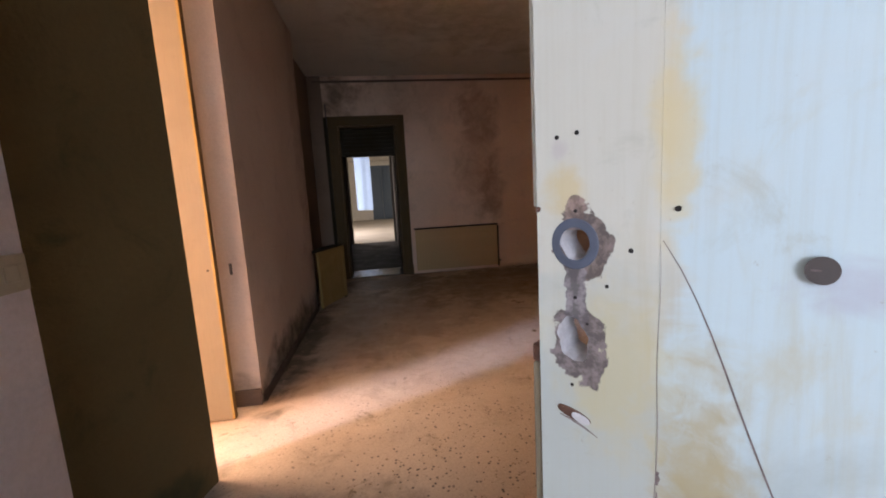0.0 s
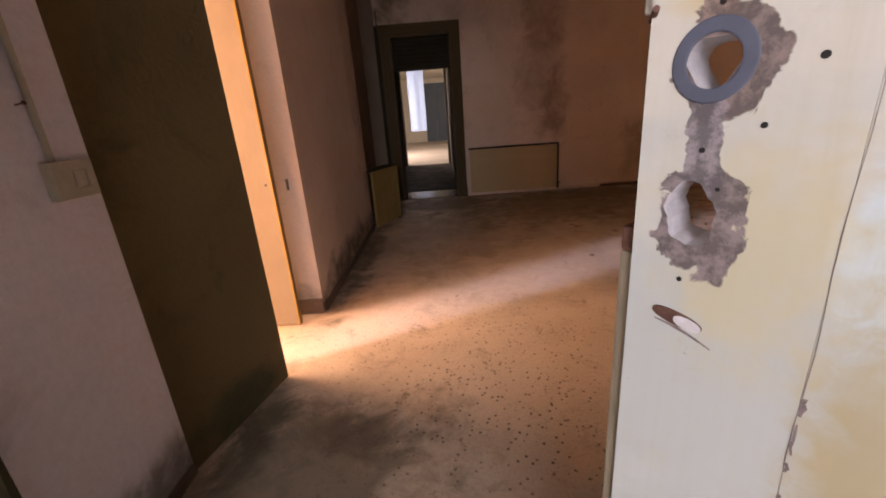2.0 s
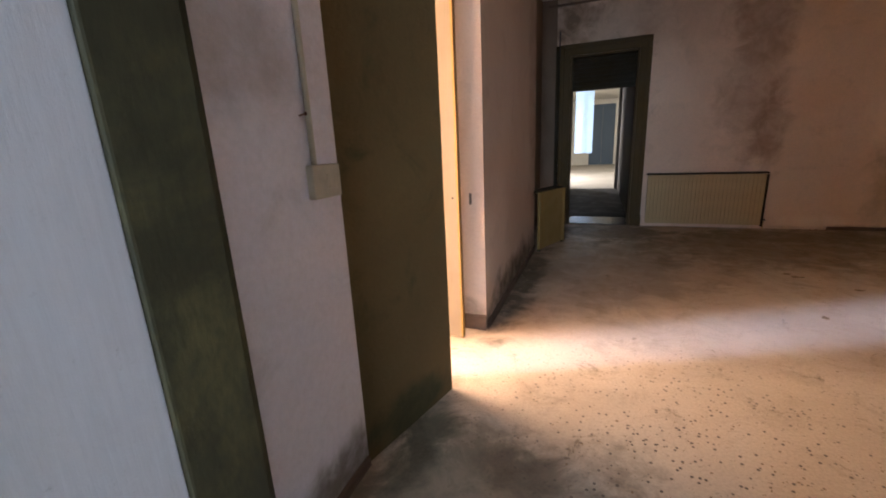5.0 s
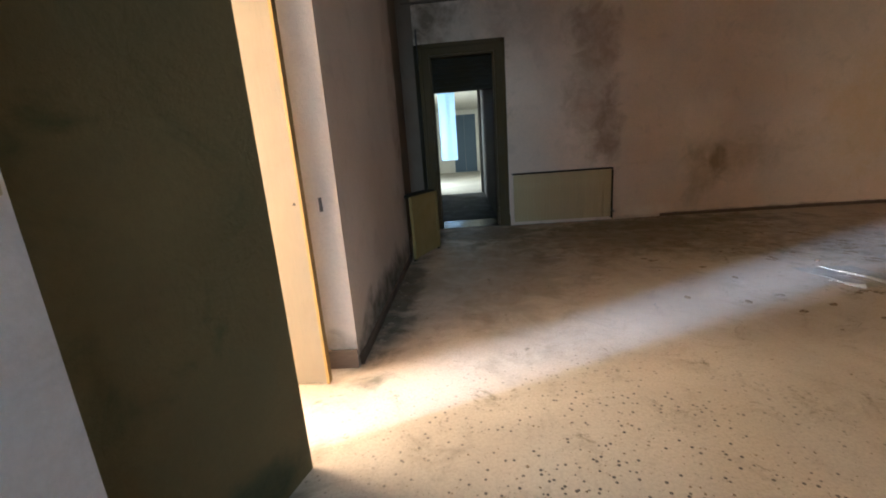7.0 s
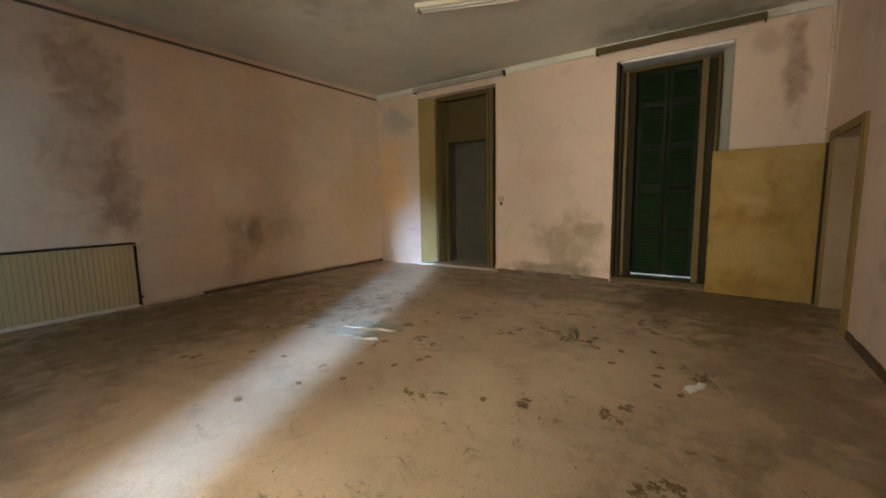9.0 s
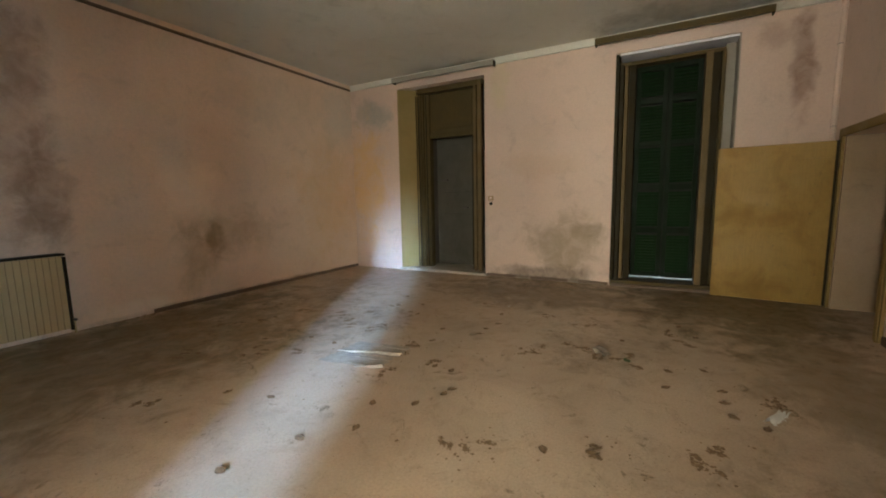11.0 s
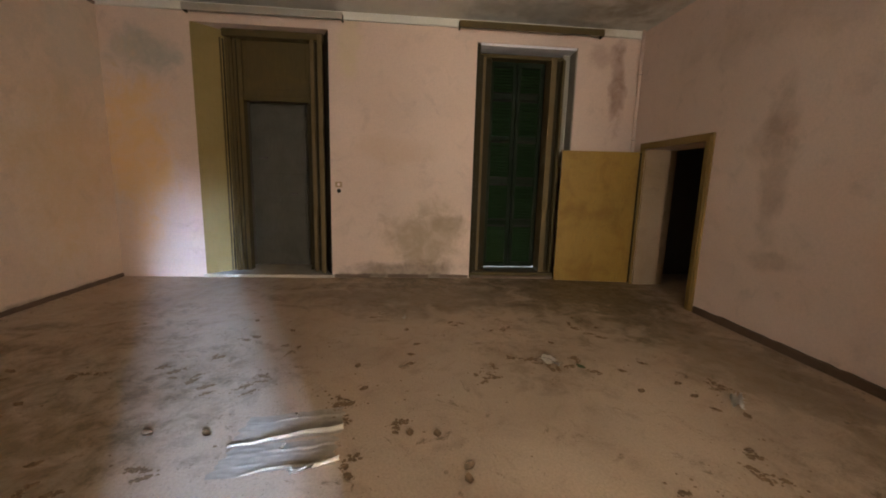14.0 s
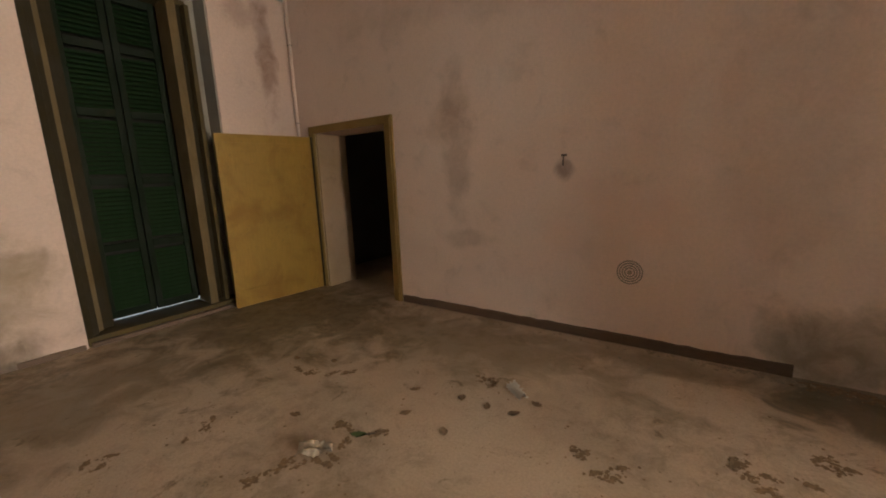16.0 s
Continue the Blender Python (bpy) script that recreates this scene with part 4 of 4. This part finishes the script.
    rows = [[bm.verts.new(m @ Vector((r * math.cos(a), tall * r * math.sin(a), z))) for r, z in profile] for a in [i * math.tau / 40 for i in range(40)]]
    for a, b in zip(rows, rows[1:] + rows[:1]):
        for i in range(5):
            bm.faces.new((a[i], b[i], b[i + 1], a[i + 1]))
    bmesh.ops.recalc_face_normals(bm, faces=bm.faces)
    return bm



def holed(bm, x0, x1, z0, z1, centre, radius, thick):
    """A piece of a slab (its face at y = 0, its back at y = thick) with an uneven hole right through it."""
    cx, cz = centre
    turns = sorted([2 * math.pi * i / 28 for i in range(28)] + [math.atan2(z - cz, x - cx) % math.tau for x in (x0, x1) for z in (z0, z1)])
    n = len(turns)
    loops = {"front_in": [], "front_out": [], "back_in": [], "back_out": []}
    for i in range(n):
        a = turns[i]
        dx, dz = math.cos(a), math.sin(a)
        r = radius(a)
        reach = min(((x1 if dx > 0 else x0) - cx) / dx if abs(dx) > 1e-6 else 9, ((z1 if dz > 0 else z0) - cz) / dz if abs(dz) > 1e-6 else 9)
        for side, y in (("front", 0.0), ("back", thick)):
            loops[side + "_in"].append(bm.verts.new((cx + r * dx, y, cz + r * dz)))
            loops[side + "_out"].append(bm.verts.new((cx + reach * dx, y, cz + reach * dz)))
    for i in range(n):
        j = (i + 1) % n
        for a, b in (("front_in", "front_out"), ("back_in", "back_out"), ("front_in", "back_in"), ("front_out", "back_out")):
            f = bm.faces.new((loops[a][i], loops[a][j], loops[b][j], loops[b][i]))
            f.material_index = 1 if (a, b) == ("front_in", "back_in") else 0
    return bm


# lock-side leaf, half open; its own axes: x from the free edge to the hinge, y through the thickness, z up
ent = thing("entrance_door", "yellowed cream painted old door leaf with lost lock plate, half open", "door", Matrix.Translation((0.166, 0.5216, 0.085)) @ pose(0, 0, 0, 0, 0, -50))
bm = bmesh.new()
holed(bm, 0.0, 0.115, 1.455, 1.565, (0.040, 1.509), lambda a: 0.0155 + 0.002 * math.sin(3 * a), THICK)
holed(bm, 0.0, 0.115, 1.345, 1.455, (0.037, 1.411), lambda a: 1.0 / math.sqrt((math.cos(a - 0.2) / 0.0155) ** 2 + (math.sin(a - 0.2) / 0.0235) ** 2) + 0.0012 * math.sin(5 * a) + 0.0006 * math.sin(11 * a), THICK)
box(bm, (0, 0, -0.07), (0.115, THICK, 1.345))
box(bm, (0, 0, 1.565), (0.115, THICK, 2.68))
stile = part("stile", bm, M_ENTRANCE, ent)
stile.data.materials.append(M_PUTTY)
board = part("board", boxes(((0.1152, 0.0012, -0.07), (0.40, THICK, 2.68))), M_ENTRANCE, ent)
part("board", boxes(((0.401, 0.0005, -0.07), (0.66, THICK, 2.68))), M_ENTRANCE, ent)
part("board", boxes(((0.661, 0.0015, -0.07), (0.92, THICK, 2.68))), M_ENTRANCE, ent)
part("lock_ring", washer(Matrix.Translation((0.040, 0.0, 1.509)) @ pose(0, 0, 0, 90), 0.0152, 0.0236, 0.0016, 1.06), M_STEELRING, ent, "worn blue-grey steel ring of the lost handle")
plate = bmesh.new()
pts = [(0.0 + 0.036 * (0.5 - 0.5 * math.cos(math.pi * i / 14)), 0.0055 * math.sin(math.pi * i / 14) ** 0.8) for i in range(15)]
rim = [(x, z) for x, z in pts] + [(x, -z) for x, z in pts[-2:0:-1]]
m = Matrix.Translation((0.020, 0, 1.334)) @ pose(0, 0, 0, 0, 13, 0)
front = [plate.verts.new(m @ Vector((x, -0.0015, z))) for x, z in rim]
back = [plate.verts.new(m @ Vector((x, 0.0, z))) for x, z in rim]
plate.faces.new(front)
for i in range(len(rim)):
    plate.faces.new((front[i], front[(i + 1) % len(rim)], back[(i + 1) % len(rim)], back[i]))
chip = bmesh.new()
f0 = [chip.verts.new(m @ Vector((x * 0.54 + 0.0164, -0.0019, z * 0.86))) for x, z in rim]
chip.faces.new(f0)
part("chip", chip, M_PUTTY, ent, "pale paint left on the plate")
part("rust_plate", plate, M_RUST, ent, "small rusty leaf-shaped strike plate")
for x, z, r in ((0.023, 1.612, 0.0024), (0.043, 1.614, 0.0024), (0.041, 1.541, 0.002), (0.040, 1.455, 0.002), (0.071, 1.470, 0.002), (0.092, 1.505, 0.0024), (0.128, 1.542, 0.0026), (0.046, 1.328, 0.0022), (0.036, 1.362, 0.002), (0.052, 1.43, 0.0016)):
    part("screw_hole", rod(bmesh.new(), (x, -0.0004, z), (x, 0.0014, z), r * 0.95, sides=10), M_DARK, stile if x < 0.115 else board)
knob = bmesh.new()
bmesh.ops.create_cone(knob, cap_ends=True, segments=28, radius1=0.0088, radius2=0.0108, depth=0.006, matrix=Matrix.Translation((0.216, -0.002, 1.499)) @ Matrix.Diagonal((0.86, 1, 0.92, 1)) @ pose(0, 0, 0, 90))
cover = part("keyhole_cover", knob, M_IRON, ent, "dark oval keyhole cover")
part("slot", boxes(((0.210, -0.0056, 1.4984), (0.2155, -0.0051, 1.4996))), M_BARE, cover)


def crack(points, width, name="crack"):
    """A thin dark split that follows a line of points over the leaf's face."""
    bm = bmesh.new()
    rows = []
    for i, (x, z) in enumerate(points):
        w = width * (0.35 + 0.65 * math.sin(math.pi * (i + 0.4) / len(points)))
        dx, dz = (0, w) if name == "gouge" else (w, 0)
        y = -0.0005 if x < 0.1155 else 0.0008
        rows.append([bm.verts.new((x - dx, y, z - dz)), bm.verts.new((x + dx, y, z + dz))])
    for a, b in zip(rows, rows[1:]):
        bm.faces.new((a[0], a[1], b[1], b[0]))
    return part(name, bm, M_BARE, board if points[0][0] > 0.115 else stile, "dark split in the paint")


crack([(0.022 + 0.040 * f, 1.3255 - 0.013 * f + 0.002 * math.sin(3 * f)) for f in [i / 8 for i in range(9)]], 0.0012, "gouge")
crack([(0.1155 + 0.002 + 0.115 * f ** 0.85 + 0.0012 * math.sin(9 * f), 1.515 - 0.30 * f) for f in [i / 12 for i in range(13)]], 0.0008)
crack([(0.1155 + 0.0008 * math.sin(23 * f), 1.512 - 0.52 * f) for f in [i / 20 for i in range(21)]], 0.0003)
rnd = random.Random(8)
z = 1.30
while z > 0.5:
    h = rnd.uniform(0.008, 0.035)
    crack([(0.1165 + rnd.uniform(-0.001, 0.001), z - h * k / 4) for k in range(5)], rnd.uniform(0.0008, 0.0024), "paint_chip")
    z -= h + rnd.uniform(0.003, 0.02)
z = 1.12
while z > 0.5:
    h = rnd.uniform(0.02, 0.05)
    crack([(0.172 + rnd.uniform(-0.001, 0.001) + (1.12 - z) * 0.015, z - h * k / 4) for k in range(5)], rnd.uniform(0.0006, 0.0014), "paint_chip")
    z -= h + rnd.uniform(0.002, 0.01)
M_BEAD = painted("weathered_bare_wood_bead", (0.24, 0.19, 0.125), (0.36, 0.32, 0.24), 0.75, grain=0.6, stretch=(30, 30, 3))
part("bead_end", boxes(((-0.014, 0.008, 1.3725), (-0.0005, 0.030, 1.393)), bevel=0.003), M_RUST, ent, "reddish splintered end of the bead")
bead = part("edge_bead", boxes(((-0.011, 0.012, 1.545), (-0.0005, 0.034, 2.66)), bevel=0.002), M_ENTRANCE, ent, "cream edge bead, broken off below")
part("edge_bead", boxes(((-0.014, 0.008, -0.065), (-0.0005, 0.030, 1.372)), bevel=0.003), M_BEAD, ent, "chipped cream remains of the edge bead")
part("nail", rod(bmesh.new(), (-0.004, 0.01, 1.540), (0.006, -0.008, 1.544), 0.0022), M_RUST, bead, "rusty bent nail")
part("hinge", boxes(((0.90, THICK, 0.3), (0.93, THICK + 0.02, 0.42)), bevel=0.003), M_IRON, ent)
part("hinge", boxes(((0.90, THICK, 2.1), (0.93, THICK + 0.02, 2.22)), bevel=0.003), M_IRON, ent)
part("bottom_rail", boxes(((0.1, THICK + 0.0005, -0.085), (0.9, THICK + 0.012, 0.02)), bevel=0.003), M_ENTRANCE, ent)

# the other leaf, folded back beside the grey wall
M_PALE = painted("bluish_grey_door_paint", (0.50, 0.51, 0.54), (0.44, 0.45, 0.47), 0.55, grain=0.15, wear=0.4)
M_MOSSY = painted("dark_mossy_wood", (0.035, 0.034, 0.018), (0.12, 0.105, 0.045), 0.7, wear=0.8, stretch=(9, 9, 3))
oth = thing("entrance_door", "bluish grey old door leaf with a dark mossy edge, folded open", "door", Matrix.Translation((-1.02, 0.0, 0)) @ pose(0, 0, 0, 0, 0, 90.5))
part("panel", boxes(((0.0, 0.0, 0.015), (0.74, 0.042, 2.68)), bevel=0.003), M_PALE, oth)
part("edge_stile", boxes(((0.741, -0.012, 0.0), (0.925, 0.05, 2.68)), bevel=0.006), M_MOSSY, oth, "dark mossy edge stile")
part("edge_bead", boxes(((0.926, 0.0, 0.01), (0.945, 0.04, 2.66)), bevel=0.003), M_MOSSY, oth)

# ---- litter on the floor ----


def leaf_mesh(seed, size):
    """A dry curled leaf: a pointed outline, folded along its rib and curled at the ends."""
    r = random.Random(seed)
    bm = bmesh.new()
    n = 7
    rib, left, right = [], [], []
    bend, fold = r.uniform(0.05, 0.3), r.uniform(0.1, 0.4)
    for i in range(n + 1):
        f = i / n
        x = (f - 0.5) * size
        w = size * 0.30 * math.sin(math.pi * min(1, f * 0.96 + 0.02)) ** 0.8 * r.uniform(0.75, 1.15)
        z = 0.004 + bend * size * (2 * f - 1) ** 2 * 0.5
        rib.append(bm.verts.new((x, 0, z)))
        left.append(bm.verts.new((x, w, z + w * fold * r.uniform(0.5, 1.2))))
        right.append(bm.verts.new((x, -w, z + w * fold * r.uniform(0.5, 1.2))))
    for i in range(n):
        bm.faces.new((rib[i], rib[i + 1], left[i + 1], left[i]))
        bm.faces.new((right[i], right[i + 1], rib[i + 1], rib[i]))
    return bm


kinds = []
for s in range(4):
    k = mesh("dry_leaf", leaf_mesh(s, 0.085), M_LITTER, True)
    kinds.append(tagged(k, "curled dry brown leaf on the dusty floor", "leaf", "dry leaves on the floor"))
spots = [(3.40, 5.56), (3.77, 6.60), (3.38, 5.21), (4.27, 4.41), (4.47, 3.96), (4.29, 3.97), (3.67, 1.83), (3.32, 3.81), (2.92, 3.67), (5.48, 4.39), (3.33, 3.98), (3.02, 3.65), (2.57, 4.07), (2.59, 2.83),
         (2.68, 2.57), (2.02, 4.21), (1.60, 4.36), (2.27, 3.97), (2.20, 5.20), (2.30, 4.83), (3.88, 4.32), (5.09, 5.17), (5.38, 5.62), (4.71, 3.90), (5.08, 4.00), (3.49, 1.80), (3.40, 1.64), (3.77, 2.19), (4.09, 2.17),
         (3.87, 1.82), (4.22, 1.91), (5.11, 1.91), (5.43, 2.05), (4.71, 2.57), (3.15, 5.98), (2.71, 3.79)]
rnd = random.Random(21)
for i, (x, y) in enumerate(spots):
    m = Matrix.Translation((x, y, 0.0)) @ pose(0, 0, 0, 0, 0, rnd.uniform(0, 360))
    if i < 4:
        kinds[i].matrix_world = m
    else:
        copy_thing(kinds[i % 4], m)


def scatter(name, label, material, count, seed, place, size):
    """Small crumbs strewn over the floor, joined into one mesh."""
    r = random.Random(seed)
    verts, faces = [], []
    for _ in range(count):
        x, y = place(r)
        s = size * r.uniform(0.35, 1.0) ** 1.5
        a = r.uniform(0, math.tau)
        k = len(verts)
        for j in range(5):
            b = a + math.tau * j / 5
            w = s * r.uniform(0.55, 1.1)
            verts.append((x + w * math.cos(b), y + w * math.sin(b), r.uniform(0.0, 0.25) * s))
        verts.append((x + r.uniform(-0.3, 0.3) * s, y + r.uniform(-0.3, 0.3) * s, s * r.uniform(0.12, 0.3)))
        faces += [(k + j, k + (j + 1) % 5, k + 5) for j in range(5)]
    me = bpy.data.meshes.new(name)
    me.from_pydata(verts, [], faces)
    me.materials.append(material)
    return tagged(new(name, me), label, "litter", kind="stuff")


def anywhere(r):
    return r.uniform(-0.9, 7.3), r.uniform(0.6, 8.2)


# clumps of dry leaf crumbs: place and half width
CLUMPS = [(4.08, 5.15, 7), (3.75, 4.40, 6), (3.05, 4.33, 7), (4.07, 7.06, 10), (4.16, 6.47, 8), (4.26, 5.89, 9), (3.94, 5.41, 7), (4.51, 5.66, 6), (4.03, 3.30, 7), (4.36, 2.94, 8), (4.28, 2.78, 9), (4.07, 2.41, 5),
          (3.93, 5.21, 7), (3.64, 4.46, 8), (3.39, 4.05, 5), (3.82, 1.50, 6), (2.79, 2.03, 6), (3.06, 1.92, 5), (2.28, 1.70, 9), (1.95, 1.43, 10), (2.37, 1.58, 5), (4.09, 3.29, 7), (5.10, 2.95, 6), (5.30, 3.48, 6)]
CLUMPS += [(5.20, 2.17, 6), (4.88, 2.00, 6), (2.37, 3.38, 5), (2.46, 3.22, 5), (1.88, 5.65, 7), (2.56, 6.32, 9), (3.52, 6.67, 9), (2.91, 5.77, 8), (3.09, 5.40, 6), (4.12, 5.65, 8), (4.90, 5.51, 6), (4.67, 5.07, 6), (4.30, 2.48, 6), (3.30, 6.95, 10), (2.74, 2.55, 5)]
HEAPS = []
for i, (x, y, w) in enumerate(CLUMPS):
    r = random.Random(300 + i)
    HEAPS += [(r.gauss(x, w * 0.008), r.gauss(y, w * 0.008)) for _ in range(max(2, w // 2))]


def clustered(r):
    cx, cy = r.choice(HEAPS)
    turn, size = cx * 37 % 3.14, 0.014 + 0.026 * (cy * 53 % 1)
    u, v = r.gauss(0, size), r.gauss(0, size * 0.4)
    return cx + u * math.cos(turn) - v * math.sin(turn), cy + u * math.sin(turn) + v * math.cos(turn)


def loosely(r):
    cx, cy, w = r.choice(CLUMPS)
    return r.gauss(cx, 0.03 * w), r.gauss(cy, 0.03 * w)


def along_walls(r):
    k = r.random()
    if k < 0.35:
        return r.uniform(2.4, 7.3), 8.31 - abs(r.gauss(0, 0.09))
    if k < 0.65:
        return 7.42 - abs(r.gauss(0, 0.08)), r.uniform(2.9, 5.2)
    if k < 0.9:
        return r.uniform(1.4, 5.6), 0.37 + abs(r.gauss(0, 0.1))
    return -1.08 + abs(r.gauss(0, 0.06)), r.uniform(3.6, 6.2)


scatter("leaf_crumbs", "dark crumbs of dry leaves strewn over the floor", M_LITTER, 130, 31, anywhere, 0.013)
scatter("leaf_crumbs", "dark heaps of leaf crumbs on the floor", M_LITTER, 4200, 32, clustered, 0.018)
scatter("leaf_crumbs", "loose dry leaf crumbs on the floor", M_LITTER, 420, 36, loosely, 0.014)
scatter("rubble", "dark rubble at the end of the skirting", M_LITTER, 120, 37, lambda r: (r.gauss(1.75, 0.14), 0.40 + abs(r.gauss(0, 0.06))), 0.035)
scatter("rubble", "dark holes and rubble of broken plaster by the radiator", M_LITTER, 26, 41, lambda r: (r.gauss(3.0, 0.22), 8.30 - abs(r.gauss(0, 0.03))), 0.035)
scatter("plaster_crumbs", "pale lumps of fallen plaster by the radiator", M_MORTAR, 70, 42, lambda r: (r.gauss(3.15, 0.3), 8.22 - abs(r.gauss(0, 0.12))), 0.04)
scatter("grit", "dark grit on the worn floor by the entrance", M_LITTER, 260, 33, lambda r: (r.gauss(0.55, 0.55), r.gauss(2.3, 0.35)), 0.009)
scatter("plaster_crumbs", "crumbled plaster along the foot of the walls", M_MORTAR, 520, 34, along_walls, 0.026)
scatter("plaster_crumbs", "heap of fallen plaster by the skirting", M_MORTAR, 60, 35, lambda r: (r.gauss(2.25, 0.16), 0.40 + abs(r.gauss(0, 0.04))), 0.04)


def torn_sheet(name, label, centre, width, depth, turn, seed, lift=0.03, material=M_PAPER):
    """A crumpled torn sheet of paper lying on the floor."""
    r = random.Random(seed)
    bm = bmesh.new()
    nx, ny = 22, 8
    rows = []
    for j in range(ny + 1):
        row = []
        for i in range(nx + 1):
            u, v = i / nx - 0.5, j / ny - 0.5
            x, y = u * width, v * depth
            if j in (0, ny):
                y += 0.03 * noise.noise(Vector((i * 0.5, j, seed)))
            if i in (0, nx):
                x += 0.03 * noise.noise(Vector((i, j * 0.7, seed + 5)))
            z = 0.004 + lift * max(0, noise.noise(Vector((u * 2.2, v * 5, seed * 3.1))) + 0.15) + (0.05 * max(0, -v * 2 - 0.4) * (0.6 + u))
            row.append(bm.verts.new((x, y, z)))
        rows.append(row)
    for j in range(ny):
        for i in range(nx):
            bm.faces.new((rows[j][i], rows[j][i + 1], rows[j + 1][i + 1], rows[j + 1][i]))
    ob = mesh(name, bm, material, True)
    ob.matrix_world = Matrix.Translation((*centre, 0)) @ pose(0, 0, 0, 0, 0, turn)
    return tagged(ob, label, "paper", "torn papers on the floor")


def folded_sheet(name, label, centre, width, depth, turn, folds, seed, material=M_PAPER):
    """A large sheet that lies crumpled on the floor, with raised folds (where along its depth, slant, height) and ragged ends."""
    bm = bmesh.new()
    nx, ny = 34, 40
    rows = []
    for j in range(ny + 1):
        row = []
        for i in range(nx + 1):
            u, v = i / nx - 0.5, j / ny - 0.5
            x = u * width + 0.03 * noise.noise(Vector((u * 2, v * 7, seed))) + 0.08 * v * (1 if u < 0 else 0.2)
            y = v * depth + 0.02 * noise.noise(Vector((u * 6, v, seed + 4)))
            z = 0.003 + 0.004 * max(0, noise.noise(Vector((u * 7, v * 9, seed + 9))))
            for at, slant, high in folds:
                d = v - at - slant * u - 0.02 * math.sin(9 * u + seed)
                rise = high * (0.35 + 0.65 * max(0.0, min(1.0, 0.5 + 1.6 * u)))
                z += rise * math.exp(-(d / (0.030 if d < 0 else 0.065)) ** 2)
            row.append(bm.verts.new((x, y, z)))
        rows.append(row)
    for j in range(ny):
        for i in range(nx):
            bm.faces.new((rows[j][i], rows[j][i + 1], rows[j + 1][i + 1], rows[j + 1][i]))
    ob = mesh(name, bm, material, True)
    ob.matrix_world = Matrix.Translation((*centre, 0)) @ pose(0, 0, 0, 0, 0, turn)
    return tagged(ob, label, "paper", "torn papers on the floor")


M_SCRAP = plain("clean_white_paper", (0.82, 0.80, 0.76), 0.9, vary=0.1, scale=9)
M_SHEET = plain("dusty_beige_paper", (0.50, 0.44, 0.365), 0.95, vary=0.3, scale=7)
folded_sheet("torn_paper", "dirty beige sheet of paper with raised white folds on the floor", (3.45, 4.72), 0.62, 0.29, -80, ((-0.38, 0.16, 0.026), (0.25, -0.05, 0.006)), 1, M_SHEET)
folded_sheet("torn_paper", "dusty crumpled paper strip beside the larger sheet", (3.16, 4.72), 0.62, 0.25, -82, ((0.22, 0.0, 0.004), (-0.42, 0.2, 0.010)), 2, M_SHEET)
torn_sheet("torn_paper", "narrow white torn paper strip on the floor", (3.06, 4.50), 0.26, 0.03, -68, 3, 0.03)
torn_sheet("paper_scrap", "small crumpled white paper scrap on the floor", (3.58, 1.56), 0.19, 0.07, -35, 4, 0.06, M_SCRAP)
torn_sheet("paper_scrap", "small white paper scrap on the floor", (5.47, 4.03), 0.05, 0.03, 20, 5, 0.02)
torn_sheet("paper_scrap", "grey crumpled paper scrap among leaves", (4.30, 2.72), 0.20, 0.11, 40, 6, 0.05, M_MORTAR)
twig = bmesh.new()
path = [(1.03, 1.69, 0.012), (1.12, 1.83, 0.014), (1.24, 2.0, 0.012), (1.36, 2.14, 0.018), (1.46, 2.27, 0.012)]
for a, b in zip(path, path[1:]):
    rod(twig, a, b, 0.010, 0.009, 8)
tagged(mesh("twig", twig, M_LITTER, True), "dark crooked dry twig on the floor", "twig")
green = mesh("green_leaf", leaf_mesh(9, 0.10), M_LEAFGREEN, True)
green.matrix_world = Matrix.Translation((4.19, 2.49, 0)) @ pose(0, 0, 0, 0, 0, 30)
tagged(green, "fresh green leaf on the dusty floor", "leaf")

# ---- rooms beyond the doorway ----
cloth = thing("hanging_sheet", "pale blue-white sheet hung in the bright far room", "sheet")
bm = bmesh.new()
rows = []
for i in range(25):
    f = i / 24
    x, y = -1.21 + 0.70 * f, 18.15 - 0.55 * f + 0.012 * math.sin(11 * f)
    rows.append([bm.verts.new((x, y, 1.06)), bm.verts.new((x, y, 3.9))])
for a, b in zip(rows, rows[1:]):
    bm.faces.new((a[0], b[0], b[1], a[1]))
part("sheet", bm, M_CLOTH, cloth)
part("cord", rod(bmesh.new(), (-4.0, 17.95, 3.91), (3.0, 17.95, 3.91), 0.012), M_IRON, cloth)
bd = thing("door_4", "slate blue double door at the far end", "door", kind="structure")
for x in (-0.86, -0.12):
    side = part("door_leaf", boxes(((x, 28.40, 0.02), (x + 0.735, 28.46, 3.70)), bevel=0.01), M_BLUE, bd)
    for z0, z1 in ((0.2, 1.3), (1.5, 3.35)):
        part("raised_panel", boxes(((x + 0.11, 28.37, z0), (x + 0.625, 28.399, z1)), bevel=0.012), M_BLUE, side)
part("casing", boxes(((-1.02, 28.38, 0), (-0.861, 28.49, 3.86)), ((0.616, 28.38, 0), (0.77, 28.49, 3.86)), ((-0.861, 28.38, 3.705), (0.616, 28.49, 3.86)), bevel=0.01), M_CREAM, bd)
